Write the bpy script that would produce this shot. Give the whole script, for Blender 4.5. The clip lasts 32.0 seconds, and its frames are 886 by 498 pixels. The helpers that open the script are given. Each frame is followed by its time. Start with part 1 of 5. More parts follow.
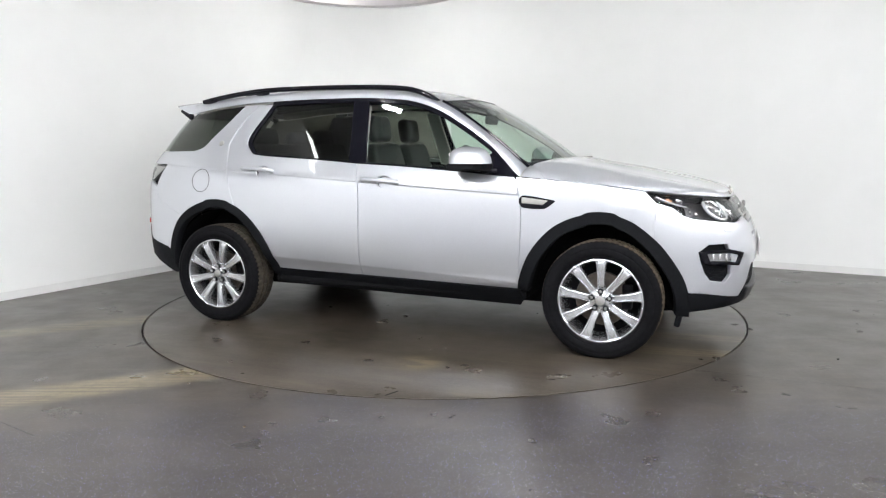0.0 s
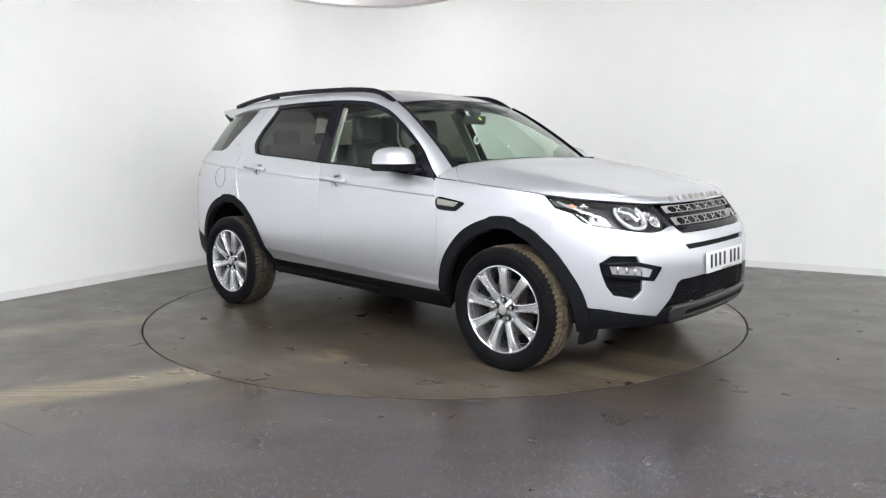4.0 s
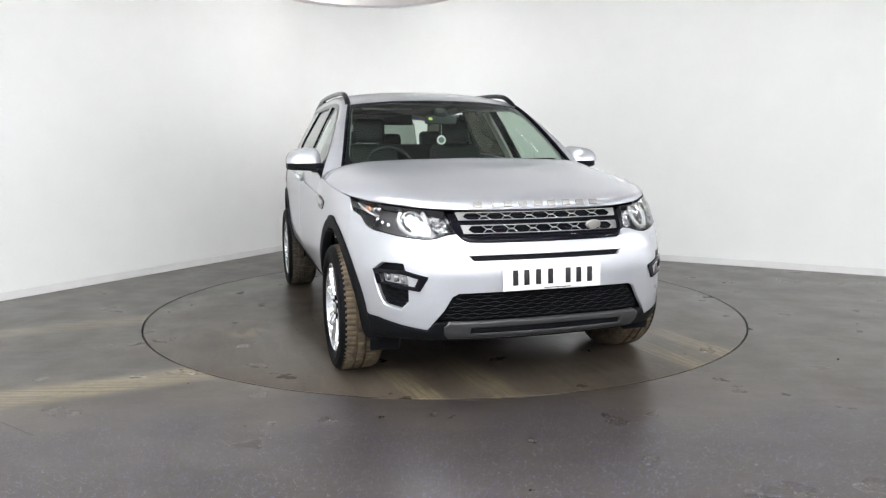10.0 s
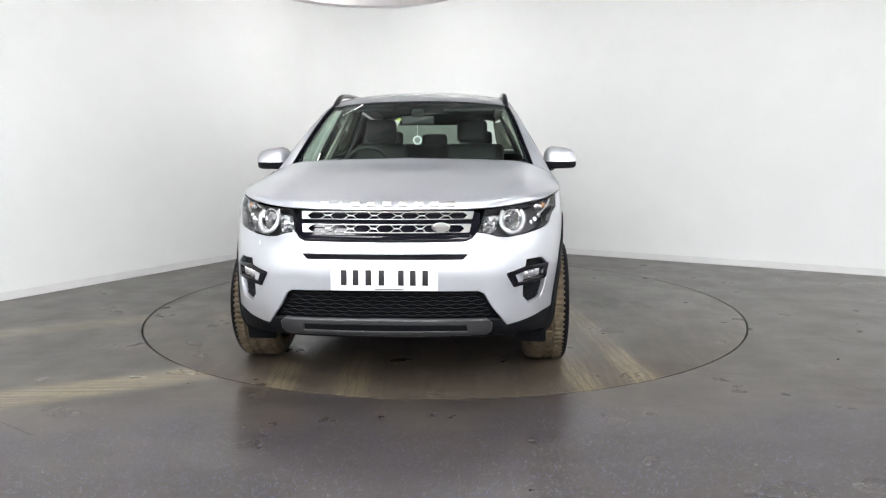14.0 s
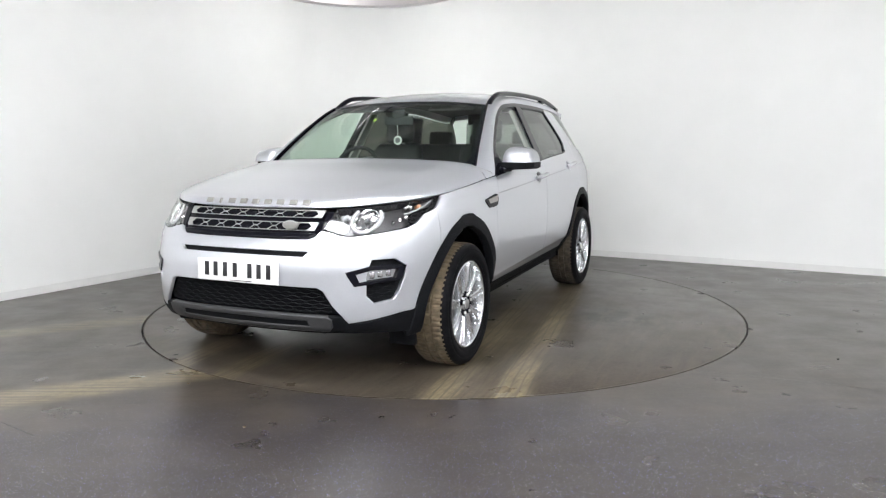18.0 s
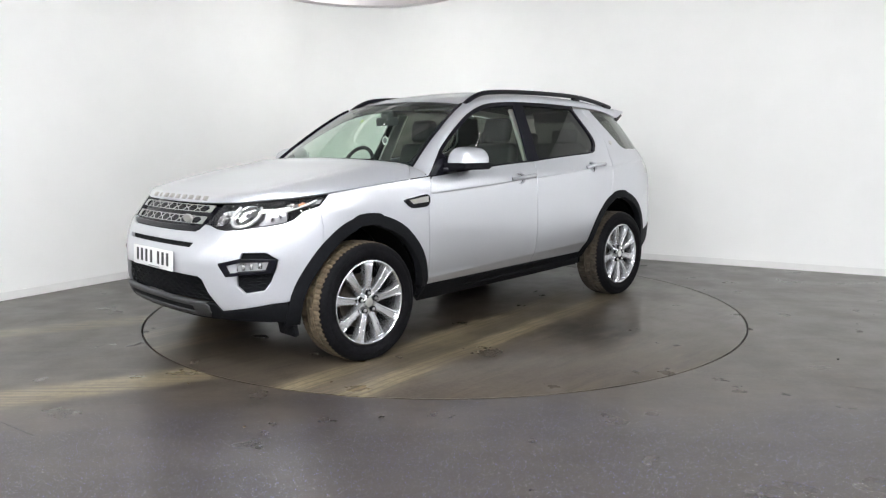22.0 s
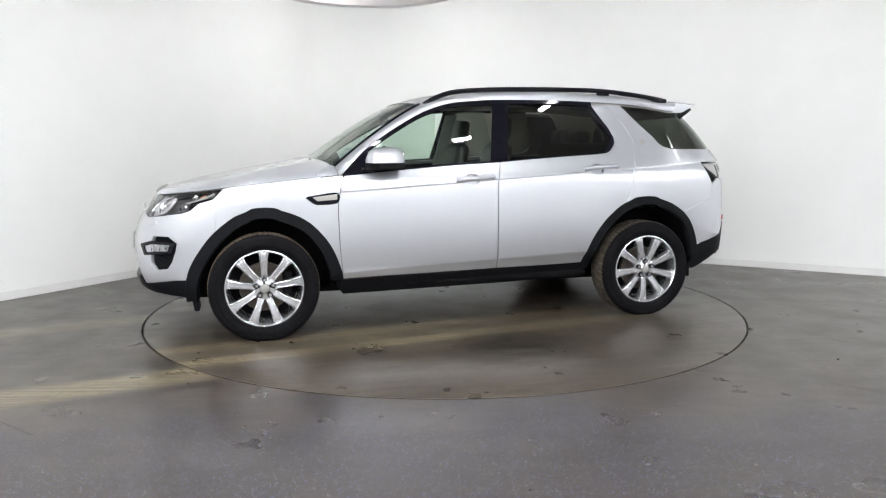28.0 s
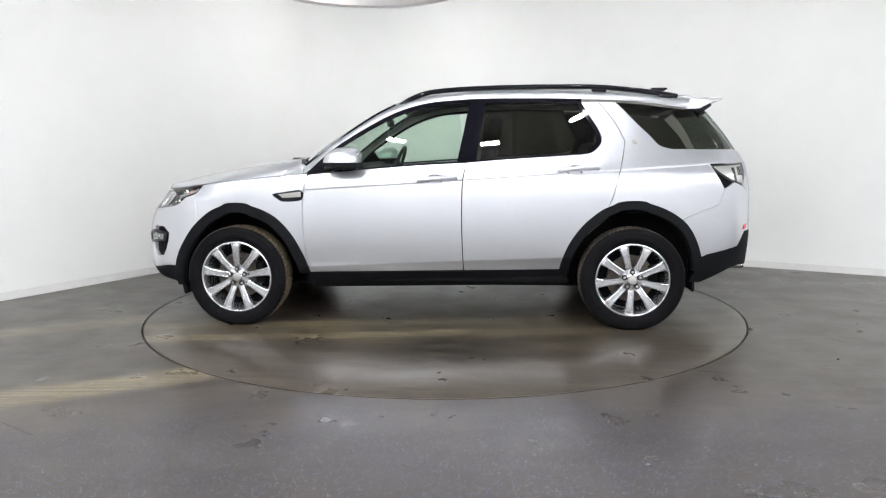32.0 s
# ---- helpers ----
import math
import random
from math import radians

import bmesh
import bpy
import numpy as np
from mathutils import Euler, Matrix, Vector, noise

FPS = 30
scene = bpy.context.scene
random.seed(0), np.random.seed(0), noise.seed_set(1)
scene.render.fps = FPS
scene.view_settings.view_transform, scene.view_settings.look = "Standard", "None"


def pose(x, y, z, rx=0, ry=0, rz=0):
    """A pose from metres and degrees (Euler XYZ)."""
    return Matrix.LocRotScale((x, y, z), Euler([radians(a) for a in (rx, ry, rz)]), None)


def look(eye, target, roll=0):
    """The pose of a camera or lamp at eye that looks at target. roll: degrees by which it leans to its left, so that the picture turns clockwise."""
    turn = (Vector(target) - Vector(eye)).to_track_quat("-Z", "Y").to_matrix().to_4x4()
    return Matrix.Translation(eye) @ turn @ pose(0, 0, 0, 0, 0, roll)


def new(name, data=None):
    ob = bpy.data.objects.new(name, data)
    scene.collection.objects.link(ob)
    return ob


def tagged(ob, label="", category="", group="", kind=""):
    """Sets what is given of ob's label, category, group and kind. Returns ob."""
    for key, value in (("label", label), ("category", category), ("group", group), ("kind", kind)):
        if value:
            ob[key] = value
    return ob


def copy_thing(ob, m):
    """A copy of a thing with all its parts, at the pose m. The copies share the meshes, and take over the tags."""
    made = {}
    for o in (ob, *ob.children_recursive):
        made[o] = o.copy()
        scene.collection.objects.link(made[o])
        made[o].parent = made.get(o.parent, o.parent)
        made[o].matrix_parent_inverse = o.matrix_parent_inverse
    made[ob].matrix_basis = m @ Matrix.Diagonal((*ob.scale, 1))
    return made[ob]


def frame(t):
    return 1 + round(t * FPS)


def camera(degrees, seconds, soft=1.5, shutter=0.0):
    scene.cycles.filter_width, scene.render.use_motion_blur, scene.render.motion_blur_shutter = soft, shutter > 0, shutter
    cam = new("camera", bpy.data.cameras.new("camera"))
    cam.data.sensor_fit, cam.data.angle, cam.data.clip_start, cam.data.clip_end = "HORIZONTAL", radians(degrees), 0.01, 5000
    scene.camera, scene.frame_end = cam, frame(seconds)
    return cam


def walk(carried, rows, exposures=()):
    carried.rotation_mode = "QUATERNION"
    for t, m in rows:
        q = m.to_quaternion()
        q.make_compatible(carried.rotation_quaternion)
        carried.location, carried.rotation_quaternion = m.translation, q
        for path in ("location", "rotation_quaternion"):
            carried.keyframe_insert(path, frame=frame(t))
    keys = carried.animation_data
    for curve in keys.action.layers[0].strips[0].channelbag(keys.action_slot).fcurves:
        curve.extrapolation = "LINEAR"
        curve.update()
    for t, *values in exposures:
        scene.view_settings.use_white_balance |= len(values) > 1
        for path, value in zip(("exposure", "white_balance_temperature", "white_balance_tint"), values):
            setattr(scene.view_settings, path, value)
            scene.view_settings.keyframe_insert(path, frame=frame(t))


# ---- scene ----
from mathutils.geometry import delaunay_2d_cdt

# camera: stands still on a tripod, 1.24 m high, 5.7 m from the middle of the turntable
cam = camera(62.6, 32.0, soft=1.25)
EYE = (0.0, -5.726, 1.2355)
STAND = look(EYE, (-0.01125, 0.0, 0.4438), -0.235)
walk(cam, [(0.0, STAND), (32.0, STAND)])
scene.view_settings.exposure = -0.06

# world: only a faint neutral grey outside the closed studio
world = bpy.data.worlds.new("world")
scene.world = world
world.use_nodes = True
world.node_tree.nodes["Background"].inputs[0].default_value = (0.8, 0.82, 0.85, 1)
world.node_tree.nodes["Background"].inputs[1].default_value = 0.05


# ---- materials ----
def mat(name, color, rough=0.5, metal=0.0, coat=0.0, spec=0.5, emit=0.0, grain=0.0, scale=40.0, bump=0.0, bscale=300.0):
    """A principled material; grain varies its colour at two scales, bump is fine relief."""
    m = bpy.data.materials.new(name)
    m.use_nodes = True
    nt = m.node_tree
    b = nt.nodes["Principled BSDF"]
    b.inputs["Base Color"].default_value = (*color, 1)
    b.inputs["Roughness"].default_value = rough
    b.inputs["Metallic"].default_value = metal
    b.inputs["Coat Weight"].default_value = coat
    b.inputs["Coat Roughness"].default_value = 0.04
    b.inputs["Specular IOR Level"].default_value = spec
    if emit:
        b.inputs["Emission Color"].default_value = (*color, 1)
        b.inputs["Emission Strength"].default_value = emit
    if grain or bump:
        co = nt.nodes.new("ShaderNodeTexCoord")
    if grain:
        mixes = None
        for s, w in ((scale, grain), (scale * 0.13, grain * 0.8)):
            n = nt.nodes.new("ShaderNodeTexNoise")
            n.inputs["Scale"].default_value = s
            n.inputs["Detail"].default_value = 5
            nt.links.new(co.outputs["Object"], n.inputs["Vector"])
            r = nt.nodes.new("ShaderNodeMapRange")
            r.inputs[1].default_value, r.inputs[2].default_value = 0.3, 0.7
            r.inputs[3].default_value, r.inputs[4].default_value = 1 - w, 1 + w
            nt.links.new(n.outputs["Fac"], r.inputs[0])
            x = nt.nodes.new("ShaderNodeMix")
            x.data_type, x.blend_type = "RGBA", "MULTIPLY"
            x.inputs[0].default_value = 1
            if mixes:
                nt.links.new(mixes, x.inputs[6])
            else:
                x.inputs[6].default_value = (*color, 1)
            nt.links.new(r.outputs[0], x.inputs[7])
            mixes = x.outputs[2]
        nt.links.new(mixes, b.inputs["Base Color"])
    if bump:
        n = nt.nodes.new("ShaderNodeTexNoise")
        n.inputs["Scale"].default_value = bscale
        n.inputs["Detail"].default_value = 3
        nt.links.new(co.outputs["Object"], n.inputs["Vector"])
        bp = nt.nodes.new("ShaderNodeBump")
        bp.inputs["Strength"].default_value = bump
        bp.inputs["Distance"].default_value = 0.002
        nt.links.new(n.outputs["Fac"], bp.inputs["Height"])
        nt.links.new(bp.outputs[0], b.inputs["Normal"])
    return m


def pane_mat(name, tint, gloss=1.5, rough=0.0):
    """Thin glass: tinted see-through with a reflection that grows at a flat angle."""
    m = bpy.data.materials.new(name)
    m.use_nodes = True
    nt = m.node_tree
    nt.nodes.clear()
    out = nt.nodes.new("ShaderNodeOutputMaterial")
    mix = nt.nodes.new("ShaderNodeMixShader")
    lw = nt.nodes.new("ShaderNodeLayerWeight")
    lw.inputs[0].default_value = 0.5
    pw = nt.nodes.new("ShaderNodeMath")
    pw.operation = "POWER"
    pw.inputs[1].default_value = 5.0
    fr = nt.nodes.new("ShaderNodeMath")
    fr.operation = "MULTIPLY_ADD"
    base = ((gloss - 1) / (gloss + 1)) ** 2 * 1.6
    fr.inputs[1].default_value, fr.inputs[2].default_value = 1 - base, base
    nt.links.new(lw.outputs["Facing"], pw.inputs[0])
    nt.links.new(pw.outputs[0], fr.inputs[0])
    t = nt.nodes.new("ShaderNodeBsdfTransparent")
    t.inputs[0].default_value = (*tint, 1)
    g = nt.nodes.new("ShaderNodeBsdfGlossy")
    g.inputs["Color"].default_value = (0.95, 0.97, 0.96, 1)
    g.inputs["Roughness"].default_value = rough
    nt.links.new(fr.outputs[0], mix.inputs[0])
    nt.links.new(t.outputs[0], mix.inputs[1])
    nt.links.new(g.outputs[0], mix.inputs[2])
    nt.links.new(mix.outputs[0], out.inputs[0])
    return m


PAINT = mat("silver_paint", (0.565, 0.58, 0.617), 0.33, 0.70, 0.9, grain=0.02, scale=900)
BLACK_PLASTIC = mat("black_plastic", (0.006, 0.0065, 0.008), 0.6, spec=0.1, grain=0.15, scale=60, bump=0.3, bscale=900)
GLOSS_BLACK = mat("gloss_black", (0.005, 0.005, 0.008), 0.05, spec=0.2)
GAP_BLACK = mat("underseal", (0.006, 0.006, 0.007), 0.9, spec=0.1, grain=0.3, scale=30)
GREY_TRIM = mat("satin_grey_trim", (0.05, 0.051, 0.053), 0.42, 0.4, grain=0.06, scale=80)
SILVER_TRIM = mat("satin_silver_trim", (0.50, 0.50, 0.485), 0.34, 0.9)
BOWL = mat("lamp_bowl", (0.60, 0.60, 0.61), 0.16, 1.0)
CHROME = mat("chrome", (0.85, 0.85, 0.86), 0.08, 1.0)
RIM_METAL = mat("wheel_silver", (0.64, 0.65, 0.67), 0.27, 0.9, 0.6, grain=0.05, scale=50)
RUBBER = mat("tyre_rubber", (0.006, 0.006, 0.007), 0.6, spec=0.05, grain=0.2, scale=50, bump=0.2, bscale=250)
TREAD = mat("dusty_tread", (0.088, 0.066, 0.040), 0.85, grain=0.4, scale=28, bump=0.5, bscale=180)
TREAD_DARK = mat("worn_tread", (0.045, 0.036, 0.026), 0.85, grain=0.4, scale=28, bump=0.5, bscale=180)
DISC_METAL = mat("brake_disc", (0.085, 0.072, 0.062), 0.5, 0.8, grain=0.2, scale=60)
GLASS_FRONT = pane_mat("windscreen_glass", (0.76, 0.87, 0.79), 1.5)
GLASS_DARK = pane_mat("privacy_glass", (0.14, 0.143, 0.12), 1.5)
GLASS_REAR = pane_mat("rear_glass", (0.34, 0.39, 0.35), 1.5)
LENS = pane_mat("clear_lens", (0.97, 0.97, 0.97), 1.45)
LAMP_WHITE = mat("lamp_white", (0.55, 0.56, 0.57), 0.25, 0.4, coat=0.5)
VENT_SILVER = mat("vent_silver", (0.36, 0.35, 0.33), 0.4, 0.8)
LAMP_GREY = mat("lamp_grey", (0.20, 0.20, 0.21), 0.28, 0.9)
LAMP_DARK = mat("lamp_dark", (0.06, 0.06, 0.065), 0.25, 0.4)
AMBER = mat("amber_lens", (0.60, 0.30, 0.16), 0.2, coat=0.5)
RED_LENS = mat("red_lens", (0.42, 0.015, 0.02), 0.15, coat=0.8)
TRIM_DARK = mat("cabin_dark", (0.035, 0.036, 0.040), 0.65, grain=0.12, scale=60, bump=0.3, bscale=500)
LEATHER = mat("black_leather", (0.013, 0.013, 0.015), 0.5, grain=0.15, scale=80, bump=0.3, bscale=400)
HEADLINER = mat("pale_headliner", (0.48, 0.47, 0.44), 0.9, grain=0.06, scale=200)
PLATE_WHITE = mat("plate_white", (0.80, 0.80, 0.79), 0.35, coat=0.3)
PLATE_INK = mat("plate_black", (0.012, 0.012, 0.014), 0.4)
WALL_PAINT = mat("wall_white", (0.83, 0.835, 0.825), 0.65, grain=0.012, scale=3, bump=0.08, bscale=120)
SKIRT_PAINT = mat("skirting_white", (0.74, 0.74, 0.73), 0.5, grain=0.03, scale=8)
HALL_PAINT = mat("hall_grey", (0.45, 0.45, 0.455), 0.8, grain=0.1, scale=3)
# cloth colour holds the shade under the roof; pillar linings stay pale
SHADED_CLOTH = mat("shaded_roof_cloth", (0.07, 0.07, 0.07), 0.9, grain=0.06, scale=200)
CEIL_PAINT = mat("ceiling_grey", (0.52, 0.525, 0.53), 0.85, grain=0.15, scale=4)
# glow of the added fill panels, which stand for no known lamp
FILL_GLOW = mat("fill_panel", (0.97, 0.98, 1.0), 0.5, emit=38.0)
LAMP_RING = mat("small_lamp_panel", (0.97, 0.98, 1.0), 0.5, emit=370.0)
# glow of the unseen panels added to brighten the walls
WALL_FILL_GLOW = mat("wall_fill_panel", (0.98, 0.98, 0.98), 0.5, emit=20.0)
DISC_GREEN = mat("sticker_green", (0.62, 0.78, 0.12), 0.4)
PINK_TRIM = mat("pink_rim", (0.88, 0.83, 0.83), 0.4)
TOWER_WHITE = mat("lamp_lens_white", (0.95, 0.96, 1.0), 0.4, emit=3.0)


def floor_mat(name, disc):
    """Speckled dark safety vinyl, scuffed, with dusty tyre tracks: across the room, or along the car on the turntable."""
    m = bpy.data.materials.new(name)
    m.use_nodes = True
    nt = m.node_tree
    lk = nt.links.new
    b = nt.nodes["Principled BSDF"]
    co = nt.nodes.new("ShaderNodeTexCoord").outputs["Object"]

    def node(kind, **ins):
        n = nt.nodes.new("ShaderNode" + kind)
        for k, v in ins.items():
            n.inputs[k.replace("_", " ")].default_value = v
        return n

    def noise_tex(scale, detail=4, rough=0.55, src=None):
        n = node("TexNoise", Scale=scale, Detail=detail, Roughness=rough)
        lk(src or co, n.inputs["Vector"])
        return n.outputs["Fac"]

    def ramp(src, a, z, lo=0.0, hi=1.0):
        n = nt.nodes.new("ShaderNodeMapRange")
        n.interpolation_type = "SMOOTHSTEP"
        for i, v in enumerate((a, z, lo, hi)):
            n.inputs[i + 1].default_value = v
        lk(src, n.inputs[0])
        return n.outputs[0]

    def math_op(op, x, y):
        n = nt.nodes.new("ShaderNodeMath")
        n.operation = op
        for i, v in enumerate((x, y)):
            if isinstance(v, (int, float)):
                n.inputs[i].default_value = v
            else:
                lk(v, n.inputs[i])
        return n.outputs[0]

    def mix(fac, a, c, mode="MIX"):
        n = nt.nodes.new("ShaderNodeMix")
        n.data_type, n.blend_type = "RGBA", mode
        for i, v in ((0, fac), (6, a), (7, c)):
            if isinstance(v, (int, float)):
                n.inputs[i].default_value = v
            elif isinstance(v, tuple):
                n.inputs[i].default_value = (*v, 1)
            else:
                lk(v, n.inputs[i])
        return n.outputs[2]

    if disc:
        base = mix(ramp(noise_tex(0.8, 6, 0.6), 0.35, 0.65), (0.0350, 0.0268, 0.0188), (0.0510, 0.0402, 0.0288))
    else:
        base = mix(ramp(noise_tex(0.6, 6, 0.6), 0.35, 0.65), (0.0262, 0.0213, 0.0180), (0.0390, 0.0315, 0.0262))
    # cloudy wear at several sizes
    base = mix(ramp(noise_tex(2.6, 6, 0.66), 0.42, 0.66, 0, 0.5), base, (0.070, 0.057, 0.044))
    base = mix(ramp(noise_tex(1.7, 6, 0.66), 0.44, 0.70, 0, 0.5), base, (0.0235, 0.0193, 0.0160))
    base = mix(ramp(noise_tex(9.0, 4, 0.6), 0.44, 0.68, 0, 0.4), base, (0.0215, 0.0180, 0.0152))
    # wiped smears, in two directions
    for ang, sc_, hi in ((0.35, 1.3, 0.42), (-0.25, 1.0, 0.36)):
        wipe = node("Mapping", Rotation=(0, 0, ang), Scale=(1.0, 4.5, 1.0))
        lk(co, wipe.inputs["Vector"])
        base = mix(ramp(noise_tex(sc_, 6, 0.62, wipe.outputs[0]), 0.48, 0.72, 0, hi), base, (0.080, 0.067, 0.053))
    # scuffs drawn along the way in
    way_in = node("Mapping", Rotation=(0, 0, -0.132 if disc else -0.35), Scale=(0.8, 6.0, 1.0))
    lk(co, way_in.inputs["Vector"])
    base = mix(ramp(noise_tex(2.0, 7, 0.68, way_in.outputs[0]), 0.50, 0.70, 0, 0.6 if disc else 0.4), base, (0.092, 0.074, 0.052))
    across = node("Mapping", Location=(3.7, 1.9, 0), Rotation=(0, 0, -0.05 if disc else 0.2), Scale=(1.0, 5.0, 1.0))
    lk(co, across.inputs["Vector"])
    base = mix(ramp(noise_tex(2.4, 7, 0.68, across.outputs[0]), 0.50, 0.68, 0, 0.7 if disc else 0.5), base, (0.0165, 0.0132, 0.0102))
    # fine grain of the vinyl
    base = mix(ramp(noise_tex(45.0, 3, 0.6), 0.42, 0.64, 0.0, 0.35), base, (0.070, 0.062, 0.054))
    # dusty tyre tracks
    lean = -0.132 if disc else -0.482
    track = node("Mapping", Location=(0, 0, 0), Rotation=(0, 0, lean))
    lk(co, track.inputs["Vector"])
    sep = nt.nodes.new("ShaderNodeSeparateXYZ")
    lk(track.outputs[0], sep.inputs[0])
    wob = math_op("ADD", sep.outputs[1], math_op("MULTIPLY", math_op("SUBTRACT", noise_tex(1.5, 3), 0.5), 0.04 if disc else 0.10))
    lanes = ((0.60, 0.085, 1.0), (0.925, 0.085, 1.15), (0.76, 0.30, 0.35), (-1.02, 0.085, 0.8), (-0.63, 0.09, 0.8)) if disc else ((-0.95, 0.14, 1.25), (0.59, 0.13, 1.0))
    dust = None
    for c, w, k in lanes:
        d = math_op("ABSOLUTE", math_op("SUBTRACT", wob, c), 0.0)
        lane = ramp(d, w * (0.7 if disc else 0.45), w * (1.2 if disc else 1.45), k, 0.0)
        dust = lane if dust is None else math_op("MAXIMUM", dust, lane)
    long = node("Mapping", Rotation=(0, 0, lean), Scale=(0.8, 26.0, 1.0))
    lk(co, long.inputs["Vector"])
    dust = math_op("MULTIPLY", dust, ramp(noise_tex(1.6, 5, 0.65, long.outputs[0]), 0.38, 0.60, 0.35, 1.0))
    dust = math_op("MULTIPLY", dust, ramp(noise_tex(1.1, 8, 0.65), 0.3, 0.65, 0.35 if disc else 0.65, 1.0))
    dust = math_op("MULTIPLY", dust, ramp(noise_tex(24.0, 3, 0.6), 0.36, 0.6, 0.65, 1.0))
    if not disc:
        dust = math_op("MULTIPLY", dust, ramp(sep.outputs[0], -1.2, -0.8, 1.0, 0.0))
    else:
        # grooves of the tread, printed in the dust
        groove = math_op("ABSOLUTE", math_op("SINE", math_op("MULTIPLY", wob, 62.0), 0.0), 0.0)
        dust = math_op("MULTIPLY", dust, ramp(groove, 0.12, 0.5, 0.3, 1.0))
        dust = math_op("MULTIPLY", dust, ramp(sep.outputs[0], -1.5, 0.6, 0.25, 1.0))
        right = ramp(sep.outputs[1], -0.2, 0.1, 0.0, 1.0)
        dust = math_op("MULTIPLY", dust, math_op("MAXIMUM", right, ramp(sep.outputs[0], 1.2, 1.7)))
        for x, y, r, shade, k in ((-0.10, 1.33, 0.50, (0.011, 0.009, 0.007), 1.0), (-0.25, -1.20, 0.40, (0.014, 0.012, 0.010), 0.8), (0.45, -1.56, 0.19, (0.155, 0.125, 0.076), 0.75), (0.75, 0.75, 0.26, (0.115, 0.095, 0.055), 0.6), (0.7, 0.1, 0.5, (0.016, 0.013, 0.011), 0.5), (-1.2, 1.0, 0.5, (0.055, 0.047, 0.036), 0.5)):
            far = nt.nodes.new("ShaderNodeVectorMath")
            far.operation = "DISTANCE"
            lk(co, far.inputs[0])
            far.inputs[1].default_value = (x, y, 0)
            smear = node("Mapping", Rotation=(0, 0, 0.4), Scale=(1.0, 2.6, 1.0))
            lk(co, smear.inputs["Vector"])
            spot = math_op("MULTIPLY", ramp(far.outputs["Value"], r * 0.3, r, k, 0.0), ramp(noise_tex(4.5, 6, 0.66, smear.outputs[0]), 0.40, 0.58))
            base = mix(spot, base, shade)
    base = mix(dust, base, (0.190, 0.156, 0.094))
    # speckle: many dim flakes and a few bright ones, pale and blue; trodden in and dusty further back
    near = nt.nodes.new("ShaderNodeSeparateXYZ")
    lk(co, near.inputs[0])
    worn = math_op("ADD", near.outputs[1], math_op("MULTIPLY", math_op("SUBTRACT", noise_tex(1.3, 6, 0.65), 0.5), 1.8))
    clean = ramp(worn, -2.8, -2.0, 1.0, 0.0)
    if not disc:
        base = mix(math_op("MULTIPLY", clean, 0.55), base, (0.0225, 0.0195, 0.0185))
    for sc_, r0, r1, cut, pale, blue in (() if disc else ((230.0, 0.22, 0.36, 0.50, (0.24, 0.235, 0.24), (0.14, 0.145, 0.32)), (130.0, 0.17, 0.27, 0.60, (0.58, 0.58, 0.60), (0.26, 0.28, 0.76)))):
        vor = node("TexVoronoi", Scale=sc_)
        lk(co, vor.inputs["Vector"])
        pick = nt.nodes.new("ShaderNodeSeparateColor")
        lk(vor.outputs["Color"], pick.inputs[0])
        rare = math_op("MULTIPLY", ramp(pick.outputs[0], cut, cut + 0.04), ramp(pick.outputs[2], 0.0, 1.0, 0.2, 1.0))
        fleck = math_op("MULTIPLY", ramp(vor.outputs["Distance"], r0, r1, 1.0, 0.0), rare)
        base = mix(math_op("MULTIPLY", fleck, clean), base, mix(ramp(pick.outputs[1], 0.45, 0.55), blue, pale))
    lk(base, b.inputs["Base Color"])
    lk(ramp(noise_tex(3.0, 5), 0.3, 0.7, 0.27, 0.36), b.inputs["Roughness"])
    b.inputs["Specular IOR Level"].default_value = 0.5
    return m


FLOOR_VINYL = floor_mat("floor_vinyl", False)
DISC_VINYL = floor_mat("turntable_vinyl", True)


# ---- building tools ----
def link_mesh(name, verts, faces, material, parent=None, label="", angle=35):
    me = bpy.data.meshes.new(name)
    me.from_pydata([tuple(map(float, v)) for v in verts], [], faces)
    me.materials.append(material)
    me.polygons.foreach_set("use_smooth", [True] * len(me.polygons))
    me.set_sharp_from_angle(angle=radians(angle))
    ob = new(name, me)
    if parent:
        ob.parent = parent
    if label:
        ob["label"] = label
    return ob


def part(name, bm, material, parent, label="", angle=35):
    """Links a bmesh as one mesh object under a thing or under a part."""
    me = bpy.data.meshes.new(name)
    bm.to_mesh(me)
    bm.free()
    me.materials.append(material)
    me.polygons.foreach_set("use_smooth", [True] * len(me.polygons))
    me.set_sharp_from_angle(angle=radians(angle))
    ob = new(name, me)
    if parent:
        ob.parent = parent
    if label:
        ob["label"] = label
    return ob


def block(size, at=(0, 0, 0), bevel=0.004, turn=(0, 0, 0), bm=None, seg=2):
    """A box with rounded edges, added to bm."""
    one = bmesh.new()
    bmesh.ops.create_cube(one, size=1, matrix=Matrix.Diagonal((*size, 1)))
    if bevel:
        bmesh.ops.bevel(one, geom=one.edges[:], offset=min(bevel, min(size) * 0.45), segments=seg, affect="EDGES", profile=0.5)
    bmesh.ops.transform(one, matrix=pose(*at, *turn), verts=one.verts)
    return one if bm is None else merge(bm, one)


def merge(bm, other):
    made = [bm.verts.new(v.co) for v in other.verts]
    other.verts.index_update()
    for f in other.faces:
        bm.faces.new([made[v.index] for v in f.verts])
    other.free()
    return bm


